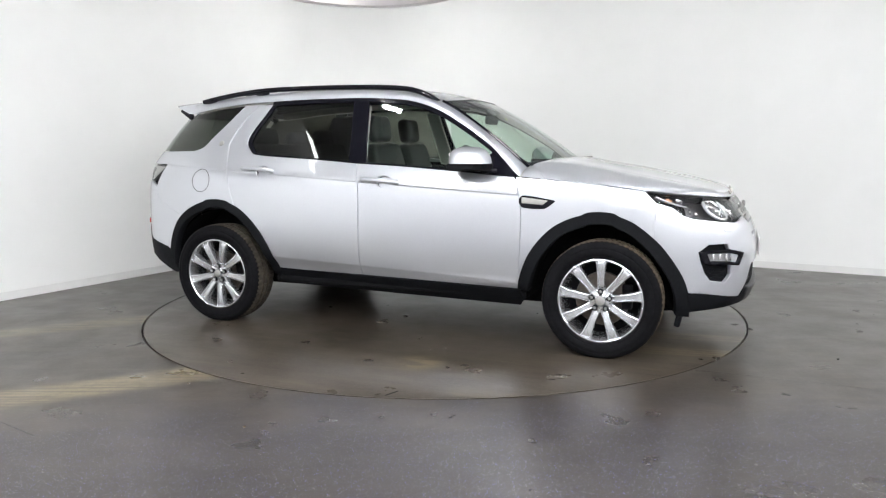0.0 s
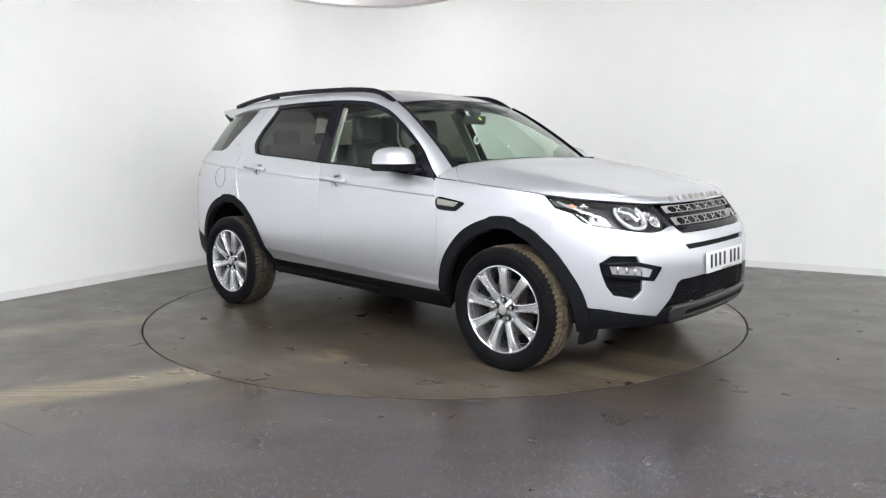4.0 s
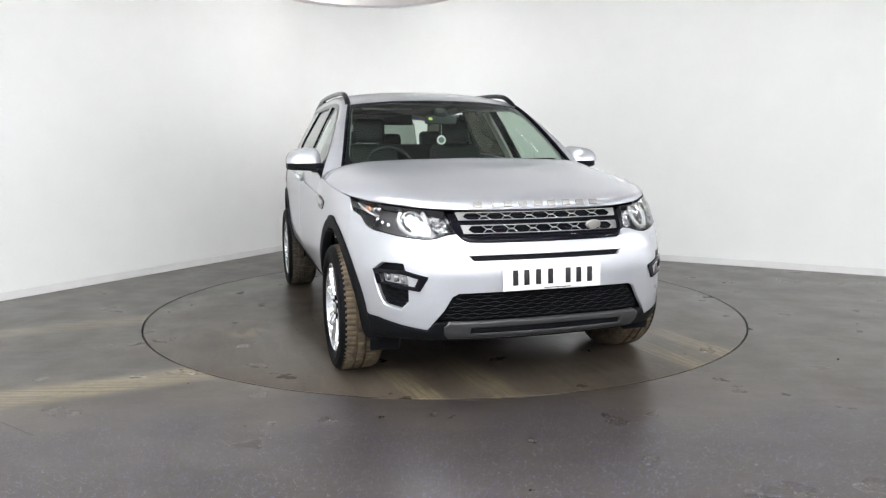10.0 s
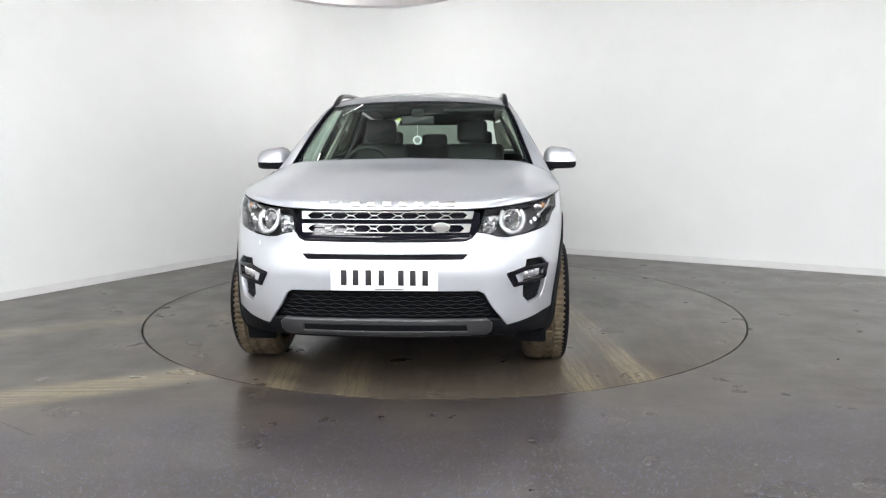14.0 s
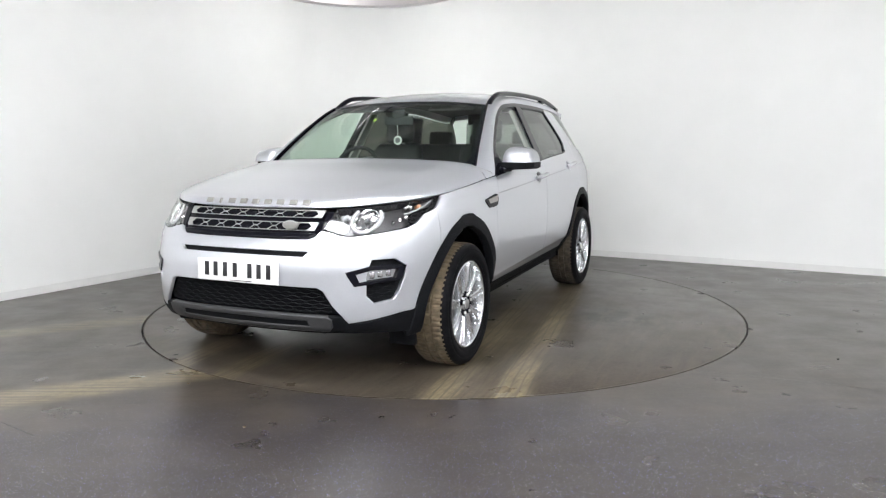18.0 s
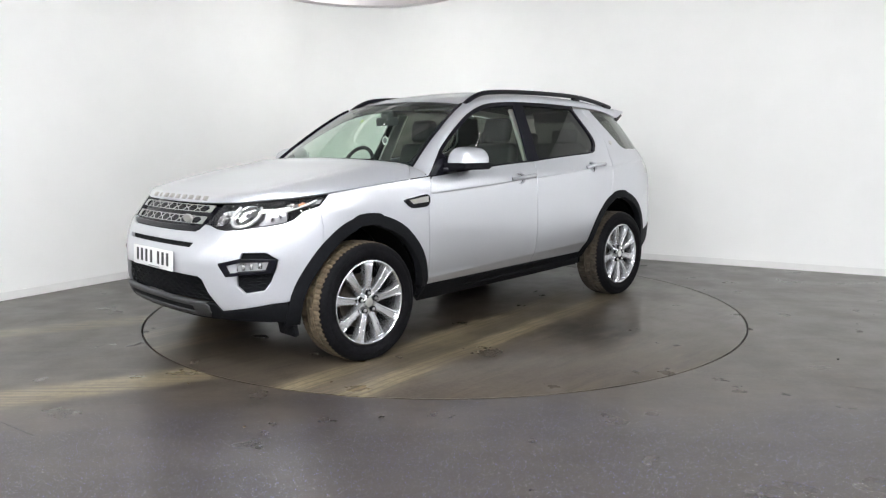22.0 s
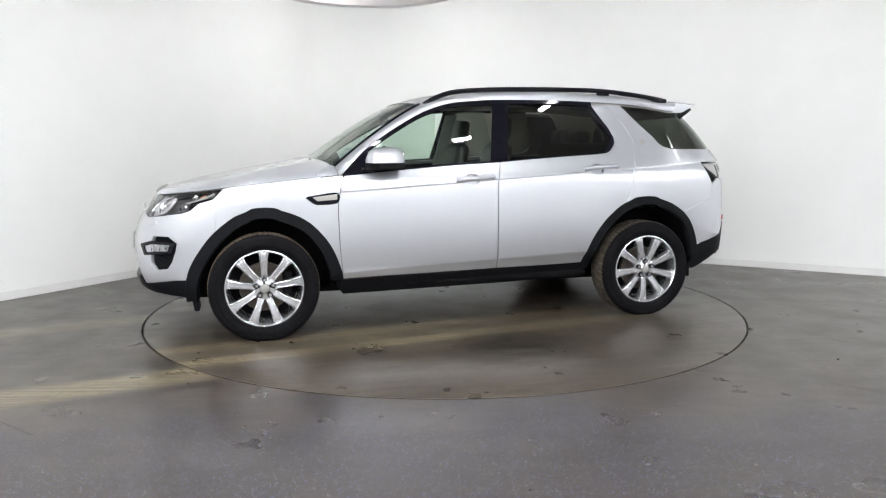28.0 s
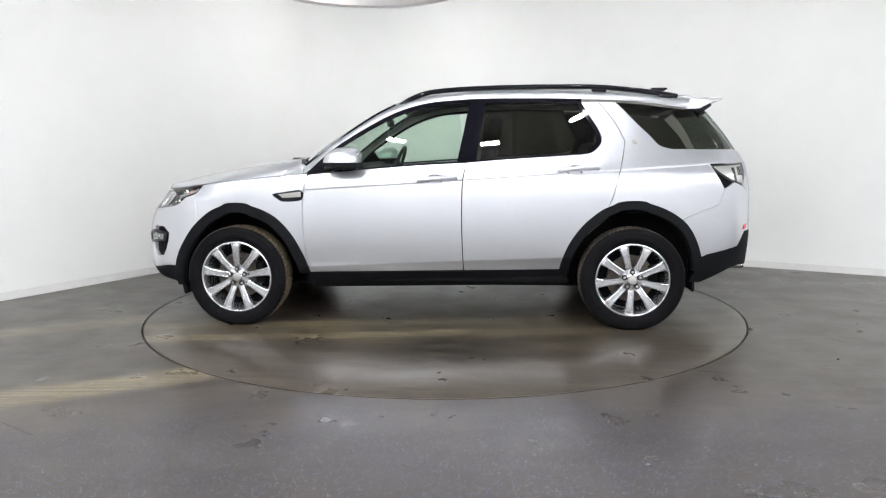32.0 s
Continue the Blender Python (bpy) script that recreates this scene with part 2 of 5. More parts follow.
def lathe(profile, n=64, bm=None, wave=None, closed=False):
    """Turns (radius, y) pairs round the y axis; wave(i, k) may change the radius of point k at step i."""
    bm = bm or bmesh.new()
    rings = []
    for i in range(n):
        a = 2 * math.pi * i / n
        ring = []
        for k, (r, y) in enumerate(profile):
            rr = r + (wave(i, k) if wave else 0)
            ring.append(bm.verts.new((rr * math.cos(a), y, rr * math.sin(a))))
        rings.append(ring)
    m = len(profile)
    for i in range(n):
        p, q = rings[i], rings[(i + 1) % n]
        for k in range(m if closed else m - 1):
            l = (k + 1) % m
            bm.faces.new((p[k], p[l], q[l], q[k]))
    return bm


def tube(path, r, n=10, bm=None, flat=1.0, closed=False):
    """A round bar along points; flat squeezes it in height."""
    bm = bm or bmesh.new()
    pts = [Vector(p) for p in path]
    rings = []
    for i, p in enumerate(pts):
        if closed:
            d = (pts[(i + 1) % len(pts)] - pts[i - 1]).normalized()
        else:
            d = (pts[min(i + 1, len(pts) - 1)] - pts[max(i - 1, 0)]).normalized()
        up = Vector((0, 0, 1)) if abs(d.z) < 0.9 else Vector((0, 1, 0))
        s = d.cross(up).normalized()
        u = s.cross(d)
        rr = r[i] if isinstance(r, (list, tuple)) else r
        rings.append([bm.verts.new(p + (s * math.cos(2 * math.pi * k / n) + u * flat * math.sin(2 * math.pi * k / n)) * rr) for k in range(n)])
    last = len(rings) if closed else len(rings) - 1
    for i in range(last):
        a, c = rings[i], rings[(i + 1) % len(rings)]
        for k in range(n):
            bm.faces.new((a[k], a[(k + 1) % n], c[(k + 1) % n], c[k]))
    if not closed:
        bm.faces.new(rings[0][::-1])
        bm.faces.new(rings[-1])
    return bm


def curve(pts, step=0.02):
    """A smooth line through points, in any number of dimensions, sampled about every step."""
    p = np.array(pts, float)
    p = np.vstack([2 * p[0] - p[1], p, 2 * p[-1] - p[-2]])
    out = []
    for i in range(1, len(p) - 2):
        n = max(2, int(np.linalg.norm(p[i + 1] - p[i]) / step) + 1)
        for t in np.linspace(0, 1, n, endpoint=False):
            a, b, c, d = p[i - 1], p[i], p[i + 1], p[i + 2]
            out.append(0.5 * (2 * b + (c - a) * t + (2 * a - 5 * b + 4 * c - d) * t * t + (3 * b - a - 3 * c + d) * t ** 3))
    out.append(p[-2])
    return np.array(out)


def smooth_table(xs, ys):
    """A smooth function through a few (x, y) pairs."""
    xs, ys = np.array(xs, float), np.array(ys, float)
    d = np.diff(ys) / np.diff(xs)
    m = np.concatenate([[d[0]], np.where(d[1:] * d[:-1] > 0, 2 * d[1:] * d[:-1] / (d[1:] + d[:-1] + 1e-12), 0), [d[-1]]])

    def at(x):
        x = np.clip(np.asarray(x, float), xs[0], xs[-1])
        i = np.clip(np.searchsorted(xs, x) - 1, 0, len(xs) - 2)
        h = xs[i + 1] - xs[i]
        t = (x - xs[i]) / h
        return (ys[i] * (1 + 2 * t) * (1 - t) ** 2 + h * m[i] * t * (1 - t) ** 2
                + ys[i + 1] * t * t * (3 - 2 * t) + h * m[i + 1] * t * t * (t - 1))
    return at


def step(a, b, x):
    t = np.clip((np.asarray(x, float) - a) / (b - a), 0, 1)
    return t * t * (3 - 2 * t)


def inside(poly, pts):
    x, y = pts[:, 0], pts[:, 1]
    hit = np.zeros(len(pts), bool)
    q = np.roll(poly, -1, 0)
    for (x0, y0), (x1, y1) in zip(poly, q):
        if y0 == y1:
            continue
        c = (y0 > y) != (y1 > y)
        hit ^= c & (x < (x1 - x0) * (y - y0) / (y1 - y0) + x0)
    return hit


def dense(poly, cell):
    out = []
    q = np.roll(poly, -1, 0)
    for a, b in zip(np.array(poly, float), q):
        n = max(1, int(np.ceil(np.linalg.norm(b - a) / cell)))
        out += [a + (b - a) * k / n for k in range(n)]
    return np.array(out)


def inset(poly, d):
    """Moves a counter-clockwise outline inwards by d."""
    a, b, c = np.roll(poly, 1, 0), poly, np.roll(poly, -1, 0)
    e1, e2 = b - a, c - b
    n1 = np.stack([-e1[:, 1], e1[:, 0]], 1) / (np.linalg.norm(e1, axis=1)[:, None] + 1e-9)
    n2 = np.stack([-e2[:, 1], e2[:, 0]], 1) / (np.linalg.norm(e2, axis=1)[:, None] + 1e-9)
    n = n1 + n2
    n /= np.maximum((n * n).sum(1)[:, None] / 2, 0.6)
    return b + n * d


def ccw(poly):
    p = np.array(poly, float)
    keep = np.linalg.norm(p - np.roll(p, 1, 0), axis=1) > 1e-5
    p = p[keep]
    q = np.roll(p, -1, 0)
    return p if (p[:, 0] * q[:, 1] - q[:, 0] * p[:, 1]).sum() > 0 else p[::-1]


def fill(rims, cell, extra=()):
    """Triangles over an outline rims[0] less the holes rims[1:], with a grid of inner points."""
    lo, hi = rims[0].min(0), rims[0].max(0)
    gx, gz = np.meshgrid(np.arange(lo[0] + cell / 2, hi[0], cell), np.arange(lo[1] + cell / 2, hi[1], cell))
    pts = np.stack([gx.ravel() + (np.arange(gx.size) // gx.shape[1] % 2) * cell * 0.5, gz.ravel()], 1)
    for e in extra:
        near = np.min(np.abs(pts[:, None, 1] - np.interp(pts[:, 0], *e[:2])[:, None]), 1) < cell * 0.45 if len(pts) else None
        pts = pts[~near]
    for e in extra:
        ex = np.arange(lo[0], hi[0], cell * 0.8)
        for dz in e[2]:
            pts = np.vstack([pts, np.stack([ex, np.interp(ex, *e[:2]) + dz], 1)])
    ok = inside(rims[0], pts)
    for h in rims[1:]:
        ok &= ~inside(h, pts)
    pts = pts[ok]
    bd = np.vstack(rims)
    if len(pts):
        keep = np.ones(len(pts), bool)
        for k in range(0, len(pts), 400):
            d = np.linalg.norm(pts[k:k + 400, None] - bd[None], axis=2).min(1)
            keep[k:k + 400] = d > min(cell * 0.4, 0.008)
        pts = pts[keep]
    edges, at = [], 0
    for r in rims:
        edges += [(at + i, at + (i + 1) % len(r)) for i in range(len(r))]
        at += len(r)
    allp = np.vstack([bd, pts]) if len(pts) else bd
    v, _, f, orig, _, _ = delaunay_2d_cdt([Vector(p) for p in allp.tolist()], edges, [], 0, 1e-7)
    vv = np.array([tuple(p) for p in v])
    ff = np.array([tuple(t) for t in f if len(t) == 3])
    cen = vv[ff].mean(1)
    ok = inside(rims[0], cen)
    for h in rims[1:]:
        ok &= ~inside(h, cen)
    ff = ff[ok]
    a, b, c = vv[ff[:, 0]], vv[ff[:, 1]], vv[ff[:, 2]]
    flip = ((b - a)[:, 0] * (c - a)[:, 1] - (b - a)[:, 1] * (c - a)[:, 0]) < 0
    ff[flip] = ff[flip][:, ::-1]
    return vv, ff


# ---- the studio ----
DISC_R = 2.244
CEIL_Z = 3.15
CORNER = np.array((-1.309, 4.329))
DIR_L = np.array((-0.4949, -0.869))     # along the wall on one side of the corner
DIR_R = np.array((0.870, -0.4927))      # along the other wall
ROUND = 0.9                              # the corner is rounded
LEN_L, LEN_R = 13.5, 11.5


def wall_line(shift=0.0):
    """The inner line of the two walls with the rounded corner, shifted into the room."""
    c = CORNER + (DIR_L + DIR_R) * shift
    a, b = c + DIR_L * LEN_L, c + DIR_R * LEN_R
    mid = c + (DIR_L + DIR_R) * ROUND
    arc = [mid - (DIR_R * math.cos(t) + DIR_L * math.sin(t)) * (ROUND) for t in np.linspace(0, math.pi / 2, 24)]
    return [a] + arc + [b]


def upright(name, line, z0, z1, thick, material, out, label):
    """A wall of some thickness along a line in plan; out: 1 if the thickness lies on the left of the line."""
    n = len(line)
    line = np.array(line)
    back = []
    for i in range(n):
        d = line[min(i + 1, n - 1)] - line[max(i - 1, 0)]
        d = d / np.linalg.norm(d)
        back.append(line[i] + np.array((-d[1], d[0])) * thick * out)
    verts = [(*p, z) for z in (z0, z1) for p in line] + [(*p, z) for z in (z0, z1) for p in back]
    faces = []
    for i in range(n - 1):
        a, b, c, d = i, i + 1, n + i + 1, n + i
        e, f, g, h = (k + 2 * n for k in (a, b, c, d))
        faces += [(a, b, c, d), (f, e, h, g), (d, c, g, h), (b, a, e, f)]
    faces += [(0, n, 3 * n, 2 * n), (n - 1, 3 * n - 1, 4 * n - 1, 2 * n - 1)]
    ob = link_mesh(name, verts, faces, material, None, label, 30)
    return tagged(ob, kind="structure", category=name.split("_")[0])


def studio():
    line = wall_line()
    upright("wall_north", line, -0.02, CEIL_Z, 0.15, WALL_PAINT, 1, "plain matt white studio wall with a rounded corner")
    upright("baseboard", wall_line(0.004)[:13] + wall_line(0.004)[12:], 0.0, 0.068, -0.014, SKIRT_PAINT, 1, "low white skirting board along the studio wall")
    a, b = line[0], line[-1]
    far = a + (b - CORNER)
    upright("wall_south", [b, far], -0.02, CEIL_Z, 0.15, HALL_PAINT, 1, "plain dark grey wall across the open side of the studio")
    upright("wall_west", [far, a], -0.02, CEIL_Z, 0.15, HALL_PAINT, 1, "plain dark grey end wall of the studio")
    # floor with a round opening for the turntable
    outer = ccw(np.array([p for p in line] + [far]))
    ring = np.array([(math.cos(t) * (DISC_R + 0.006), math.sin(t) * (DISC_R + 0.006)) for t in np.linspace(0, 2 * math.pi, 180, endpoint=False)])
    vv, ff = fill([dense(outer, 1.0), ring], 0.8)
    n = len(vv)
    verts = [(x, y, 0) for x, y in vv] + [(x, y, 0) for x, y in ring] + [(x, y, -0.06) for x, y in ring]
    faces = [tuple(map(int, f)) for f in ff]
    k = len(ring)
    faces += [(n + i, n + k + i, n + k + (i + 1) % k, n + (i + 1) % k) for i in range(k)]
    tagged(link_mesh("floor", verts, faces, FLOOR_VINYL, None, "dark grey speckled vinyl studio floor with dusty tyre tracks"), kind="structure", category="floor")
    bm = bmesh.new()
    bmesh.ops.create_circle(bm, cap_ends=True, segments=90, radius=DISC_R + 0.1, matrix=pose(0, 0, -0.055))
    tagged(part("floor_pit", bm, GAP_BLACK, None, "dark shallow pit under the turntable"), kind="structure", category="floor")
    # ceiling
    c = np.vstack([outer])
    verts = [(x, y, CEIL_Z) for x, y in c] + [(x, y, CEIL_Z + 0.1) for x, y in c]
    k = len(c)
    tagged(link_mesh("ceiling", verts, [tuple(range(k))[::-1], tuple(range(k, 2 * k))] , CEIL_PAINT, None, "plain grey studio ceiling"), kind="structure", category="ceiling")


studio()


def turntable():
    bm = lathe([(0.0001, -0.0), (0.6, 0.0), (1.4, 0.0), (DISC_R - 0.011, 0.0), (DISC_R - 0.006, -0.003), (DISC_R - 0.006, -0.05), (0.0001, -0.05)], 180)
    bmesh.ops.transform(bm, matrix=pose(0, 0, 0, 90, 0, 0), verts=bm.verts)
    bmesh.ops.recalc_face_normals(bm, faces=bm.faces)
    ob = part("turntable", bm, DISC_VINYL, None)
    return tagged(ob, "round vinyl-topped turntable flush with the studio floor", "turntable")


TABLE = turntable()
# small lamps in a circle over the turntable, and added rows of unseen fill panels behind the camera
LED_AT = [(1.98 * math.cos(radians(a)), 1.98 * math.sin(radians(a)), a) for a in (27.7 * k - 84 for k in range(-2, 3))]
# added panels, out of view, each with the wall point it brightens
WALL_FILL_AT = [(CORNER + DIR_L * a + DIR_R * 1.7, CORNER + DIR_L * a) for a in (2.7, 4.2, 5.7)] + [(CORNER + DIR_R * b + DIR_L * 1.7, CORNER + DIR_R * b) for b in (2.7, 4.2, 5.7, 7.1)]
WALL_FILL_AT += [(CORNER + DIR_L * 1.35 + DIR_R * 1.95, CORNER + (DIR_L + DIR_R) * 0.25), (CORNER + DIR_L * 1.95 + DIR_R * 1.35, CORNER + (DIR_L + DIR_R) * 0.25)]
FILL_AT = [tuple(CORNER + DIR_L * a + DIR_R * b) for a in (6.6, 8.6, 10.6, 12.4) for b in (1.4, 3.8, 6.2, 8.6) if a > 9 or b > 3] + [tuple(CORNER + DIR_L * a + DIR_R * 10.6) for a in (1.0, 2.6, 4.2, 6.4, 8.6, 10.8)]


def led_panel(w, d, label, group, glow):
    # one build for the ceiling lamps and for the added fill panels
    lamp = tagged(part("lamp_or_fill_panel", block((w, d, 0.03), (0, 0, 0), 0.004), SILVER_TRIM, None), label, "light", group)
    part("diffuser", block((w - 0.03, d - 0.03, 0.006), (0, 0, -0.0165), 0), glow, lamp, "glowing white diffuser")
    return lamp


lamp = led_panel(0.08, 0.22, "small oblong white light panel on the grey ceiling", "lamps in a circle", LAMP_RING)
lamp.matrix_basis = pose(LED_AT[0][0], LED_AT[0][1], CEIL_Z - 0.017, 0, 0, LED_AT[0][2])
for x, y, a in LED_AT[1:]:
    copy_thing(lamp, pose(x, y, CEIL_Z - 0.017, 0, 0, a))
# added wall fill: evens out the brightness of the walls
lamp = led_panel(0.6, 0.28, "narrow fill panel added out of view, tilted towards the wall", "wall lamps", WALL_FILL_GLOW)
wall_fill = [look((*at, CEIL_Z - 0.13), (*aim, CEIL_Z - 1.6)) for at, aim in WALL_FILL_AT]
for k in (0.2, -0.2):
    part("bracket", tube([(k, 0.0, 0.01), (k, 0.09, 0.075)], 0.008, 8), SILVER_TRIM, lamp)
lamp.matrix_basis = wall_fill[0]
for m in wall_fill[1:]:
    copy_thing(lamp, m)
# added fill light, out of view behind and beside the camera
lamp = led_panel(1.2, 0.6, "long fill panel added out of view on the grey ceiling", "long ceiling lamps", FILL_GLOW)
lamp.matrix_basis = pose(*FILL_AT[0], CEIL_Z - 0.017, 0, 0, -29.6)
for x, y in FILL_AT[1:]:
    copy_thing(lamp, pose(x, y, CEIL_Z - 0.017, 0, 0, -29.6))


def hanging_ring():
    """The round white fitting whose lower edge hangs into view over the turntable."""
    bm = lathe([(0.90, 0.0), (0.915, 0.004), (0.92, 0.015), (0.92, 0.062), (0.905, 0.075), (0.80, 0.08), (0.80, 0.004), (0.90, 0.0)], 72)
    bmesh.ops.transform(bm, matrix=pose(0, 0, 0, 90, 0, 0), verts=bm.verts)
    bmesh.ops.recalc_face_normals(bm, faces=bm.faces)
    ring = tagged(part("ceiling_ring", bm, PINK_TRIM, None), "pale pink round fitting hanging from the ceiling", "ceiling ring")
    ring.matrix_basis = pose(-0.68, 0.87, 2.618)
    for a in (30, 150, 270):
        part("hanger", tube([(0.86 * math.cos(radians(a)), 0.86 * math.sin(radians(a)), 0.07), (0.86 * math.cos(radians(a)), 0.86 * math.sin(radians(a)), CEIL_Z - 2.605)], 0.004, 6), GREY_TRIM, ring)
    bm = lathe([(0.905, 0.058), (0.9225, 0.058), (0.9225, 0.066), (0.905, 0.066)], 72, closed=True)
    bmesh.ops.transform(bm, matrix=pose(0, 0, 0, 90, 0, 0) @ Matrix.Diagonal((1, 1, 1, 1)), verts=bm.verts)
    part("trim_band", bm, GREY_TRIM, ring, "thin grey band")
    for k in range(5):
        a = radians(88 + 3.2 * k)
        part("small_lamp", block((0.02, 0.02, 0.012), (0.915 * math.cos(a), 0.915 * math.sin(a), 0.008), 0.004), TOWER_WHITE, ring, "tiny white lamp")


hanging_ring()


def floor_marks():
    """Joints and scratches of the vinyl, a slot and a bolt on the turntable."""
    def strip(name, pts, w, z, material, parent=None, label=""):
        p = np.array(pts)
        rows = []
        for i in range(len(p)):
            d = p[min(i + 1, len(p) - 1)] - p[max(i - 1, 0)]
            n = np.array((-d[1], d[0])) / np.linalg.norm(d)
            rows.append([(*(p[i] - n * w / 2), z), (*(p[i] + n * w / 2), z)])
        v = [q for r in rows for q in r]
        return link_mesh(name, v, [(2 * i, 2 * i + 2, 2 * i + 3, 2 * i + 1) for i in range(len(p) - 1)], material, parent, label)
    for name, pts, w in (("floor_joint", [(1.40, -1.785), (1.85, -1.955), (2.25, -2.145), (3.6, -2.75)], 0.005), ("floor_joint", [(-2.30, -2.36), (-2.042, -2.526), (-1.793, -2.694)], 0.004), ("floor_scratch", [(-3.011, -0.584), (-2.95, -0.50), (-2.89, -0.426)], 0.008)):
        tagged(strip(name, pts, w * 0.7, 0.001, LAMP_DARK), "fine dark joint in the vinyl floor", "floor", kind="structure")
    strip("slot", [(0.52, -2.145), (0.552, -2.06)], 0.012, 0.0012, GAP_BLACK, TABLE, "short dark slot near the rim")
    bm = bmesh.new()
    bmesh.ops.create_circle(bm, cap_ends=True, segments=16, radius=0.011, matrix=pose(0.896, 1.118, 0.0012))
    part("bolt", bm, GAP_BLACK, TABLE, "dark bolt head")
    bm = lathe([(DISC_R - 0.0125, 0.0006), (DISC_R - 0.0062, 0.0006), (DISC_R - 0.0060, -0.004)], 180)
    bmesh.ops.transform(bm, matrix=pose(0, 0, 0, 90, 0, 0), verts=bm.verts)
    bmesh.ops.recalc_face_normals(bm, faces=bm.faces)
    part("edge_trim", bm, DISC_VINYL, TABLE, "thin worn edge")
    rng = random.Random(4)
    for x, y in ((2.301, -1.587), (-1.364, -1.991), (-0.9, -2.6)):
        tagged(part("floor_crumb", block((0.014, 0.010, 0.006), (x, y, 0.0032), 0.002, (0, 0, rng.uniform(0, 180))), TREAD if x < 0 else GAP_BLACK, None), "small crumb of dirt on the vinyl floor", "dirt")


floor_marks()


# ---- the car: x forwards, y to its left, z up, middle of the wheelbase at the origin ----
CAR_AT = (0.0401, -0.161)
OUTLINE = curve([(2.226, 0), (2.221, 0.2), (2.199, 0.42), (2.146, 0.58), (2.06, 0.70), (1.94, 0.795), (1.80, 0.862), (1.62, 0.912), (1.37, 0.938),
                 (1.0, 0.946), (0.5, 0.95), (-0.4, 0.95), (-1.0, 0.946), (-1.45, 0.935), (-1.75, 0.905), (-2.0, 0.838), (-2.13, 0.755), (-2.22, 0.62),
                 (-2.275, 0.40), (-2.298, 0.2), (-2.303, 0)], 0.01)
ARC = np.concatenate([[0], np.cumsum(np.linalg.norm(np.diff(OUTLINE, axis=0), axis=1))])
U_END = ARC[-1]
FRONT_LEAN = smooth_table([0.18, 0.26, 0.32, 0.38, 0.47, 0.62, 0.72, 0.80, 0.84, 0.93, 1.0], [-0.20, -0.11, -0.04, -0.01, 0, 0, -0.018, -0.05, -0.078, -0.150, -0.22])
REAR_LEAN = smooth_table([0.2, 0.42, 0.67, 0.92, 1.12, 1.23, 1.35, 1.5, 1.6], [0.08, 0.015, 0, 0.006, 0.035, 0.10, 0.175, 0.29, 0.37])
GIRTH_LOW = smooth_table([0.2, 0.27, 0.36, 0.44, 0.60, 0.75, 0.90, 1.0, 1.06], [0.915, 0.945, 0.976, 0.990, 1.0, 0.998, 0.993, 0.985, 0.9715])


def GIRTH(z):
    """How wide the shell is at a height, against its widest; the windows lean inwards on an even curve."""
    d = np.asarray(z, float) - 1.12
    return np.where(d > -0.06, 0.9405 - 0.52 * d - 0.07 * d * d, GIRTH_LOW(z))


CREASE = ((-2.3, -1.9, 0.9, 1.2), (1.13, 1.125, 0.953, 0.94))
LOW_CREASE = ((-0.95, 0.88), (0.495, 0.418))


def skin_flat(u, z):
    u, z = np.asarray(u, float), np.asarray(z, float)
    sign = np.where((u < 0) | (u > U_END), -1.0, 1.0)
    w = np.where(u < 0, -u, np.where(u > U_END, 2 * U_END - u, u))
    x, y = np.interp(w, ARC, OUTLINE[:, 0]), np.interp(w, ARC, OUTLINE[:, 1])
    xs = x + step(1.35, 2.15, x) * FRONT_LEAN(z) + step(-1.25, -2.2, x) * REAR_LEAN(z)
    k = GIRTH(z)
    front = step(1.3, 1.75, x)
    k = k * (1 - front) + (0.9 + 0.1 * k) * front * np.where(z < 0.9, 1, 1) - front * 0.25 * np.clip(z - 0.9, 0, 1)
    ys = y * k
    mid = step(1.0, 0.8, x) * step(-2.1, -1.95, x)
    zc = np.interp(x, *CREASE)
    ys = ys + mid * 0.005 * step(-0.003, 0.003, z - zc) * step(0.12, 0.02, z - zc)
    low = step(1.0, 0.85, x) * step(-1.1, -0.9, x)
    zl = np.interp(x, *LOW_CREASE)
    ys = ys - low * np.where(z < zl, (zl - z) * 0.50, 0) - low * 0.32 * np.clip(0.76 - z, 0, 1) ** 2 * step(0.40, 0.46, z + 0.0 * x) - low * 0.029 * (1 - step(0.40, 0.46, z))
    return np.stack([xs, ys * sign, z], -1)


def skin(u, z, off=0.0):
    """The point of the bodyshell at u metres round the car from its nose (left side positive) and height z, off metres outside it."""
    p = skin_flat(u, z)
    e = 0.003
    u, z = np.asarray(u, float), np.asarray(z, float)
    n = np.cross(skin_flat(u + e, z) - skin_flat(u - e, z), skin_flat(u, z + e) - skin_flat(u, z - e))
    n /= np.linalg.norm(n, axis=-1)[..., None] + 1e-12
    return p + n * np.asarray(off, float)[..., None]


W_GRID = np.linspace(0, U_END, 1500)


def ux(x, z):
    """u on the left side where the shell has that x."""
    return float(np.interp(-x, -skin_flat(W_GRID, np.full(1500, z))[:, 0], W_GRID))


def uy(y, z):
    """u on the nose where the shell has that y."""
    return float(np.interp(y, skin_flat(W_GRID[:600], np.full(600, z))[:, 1], W_GRID[:600]))


def side(pts):
    return np.array([(ux(x, z), z) for x, z in pts])


def nose(pts):
    return np.array([(uy(y, z), z) for y, z in pts])


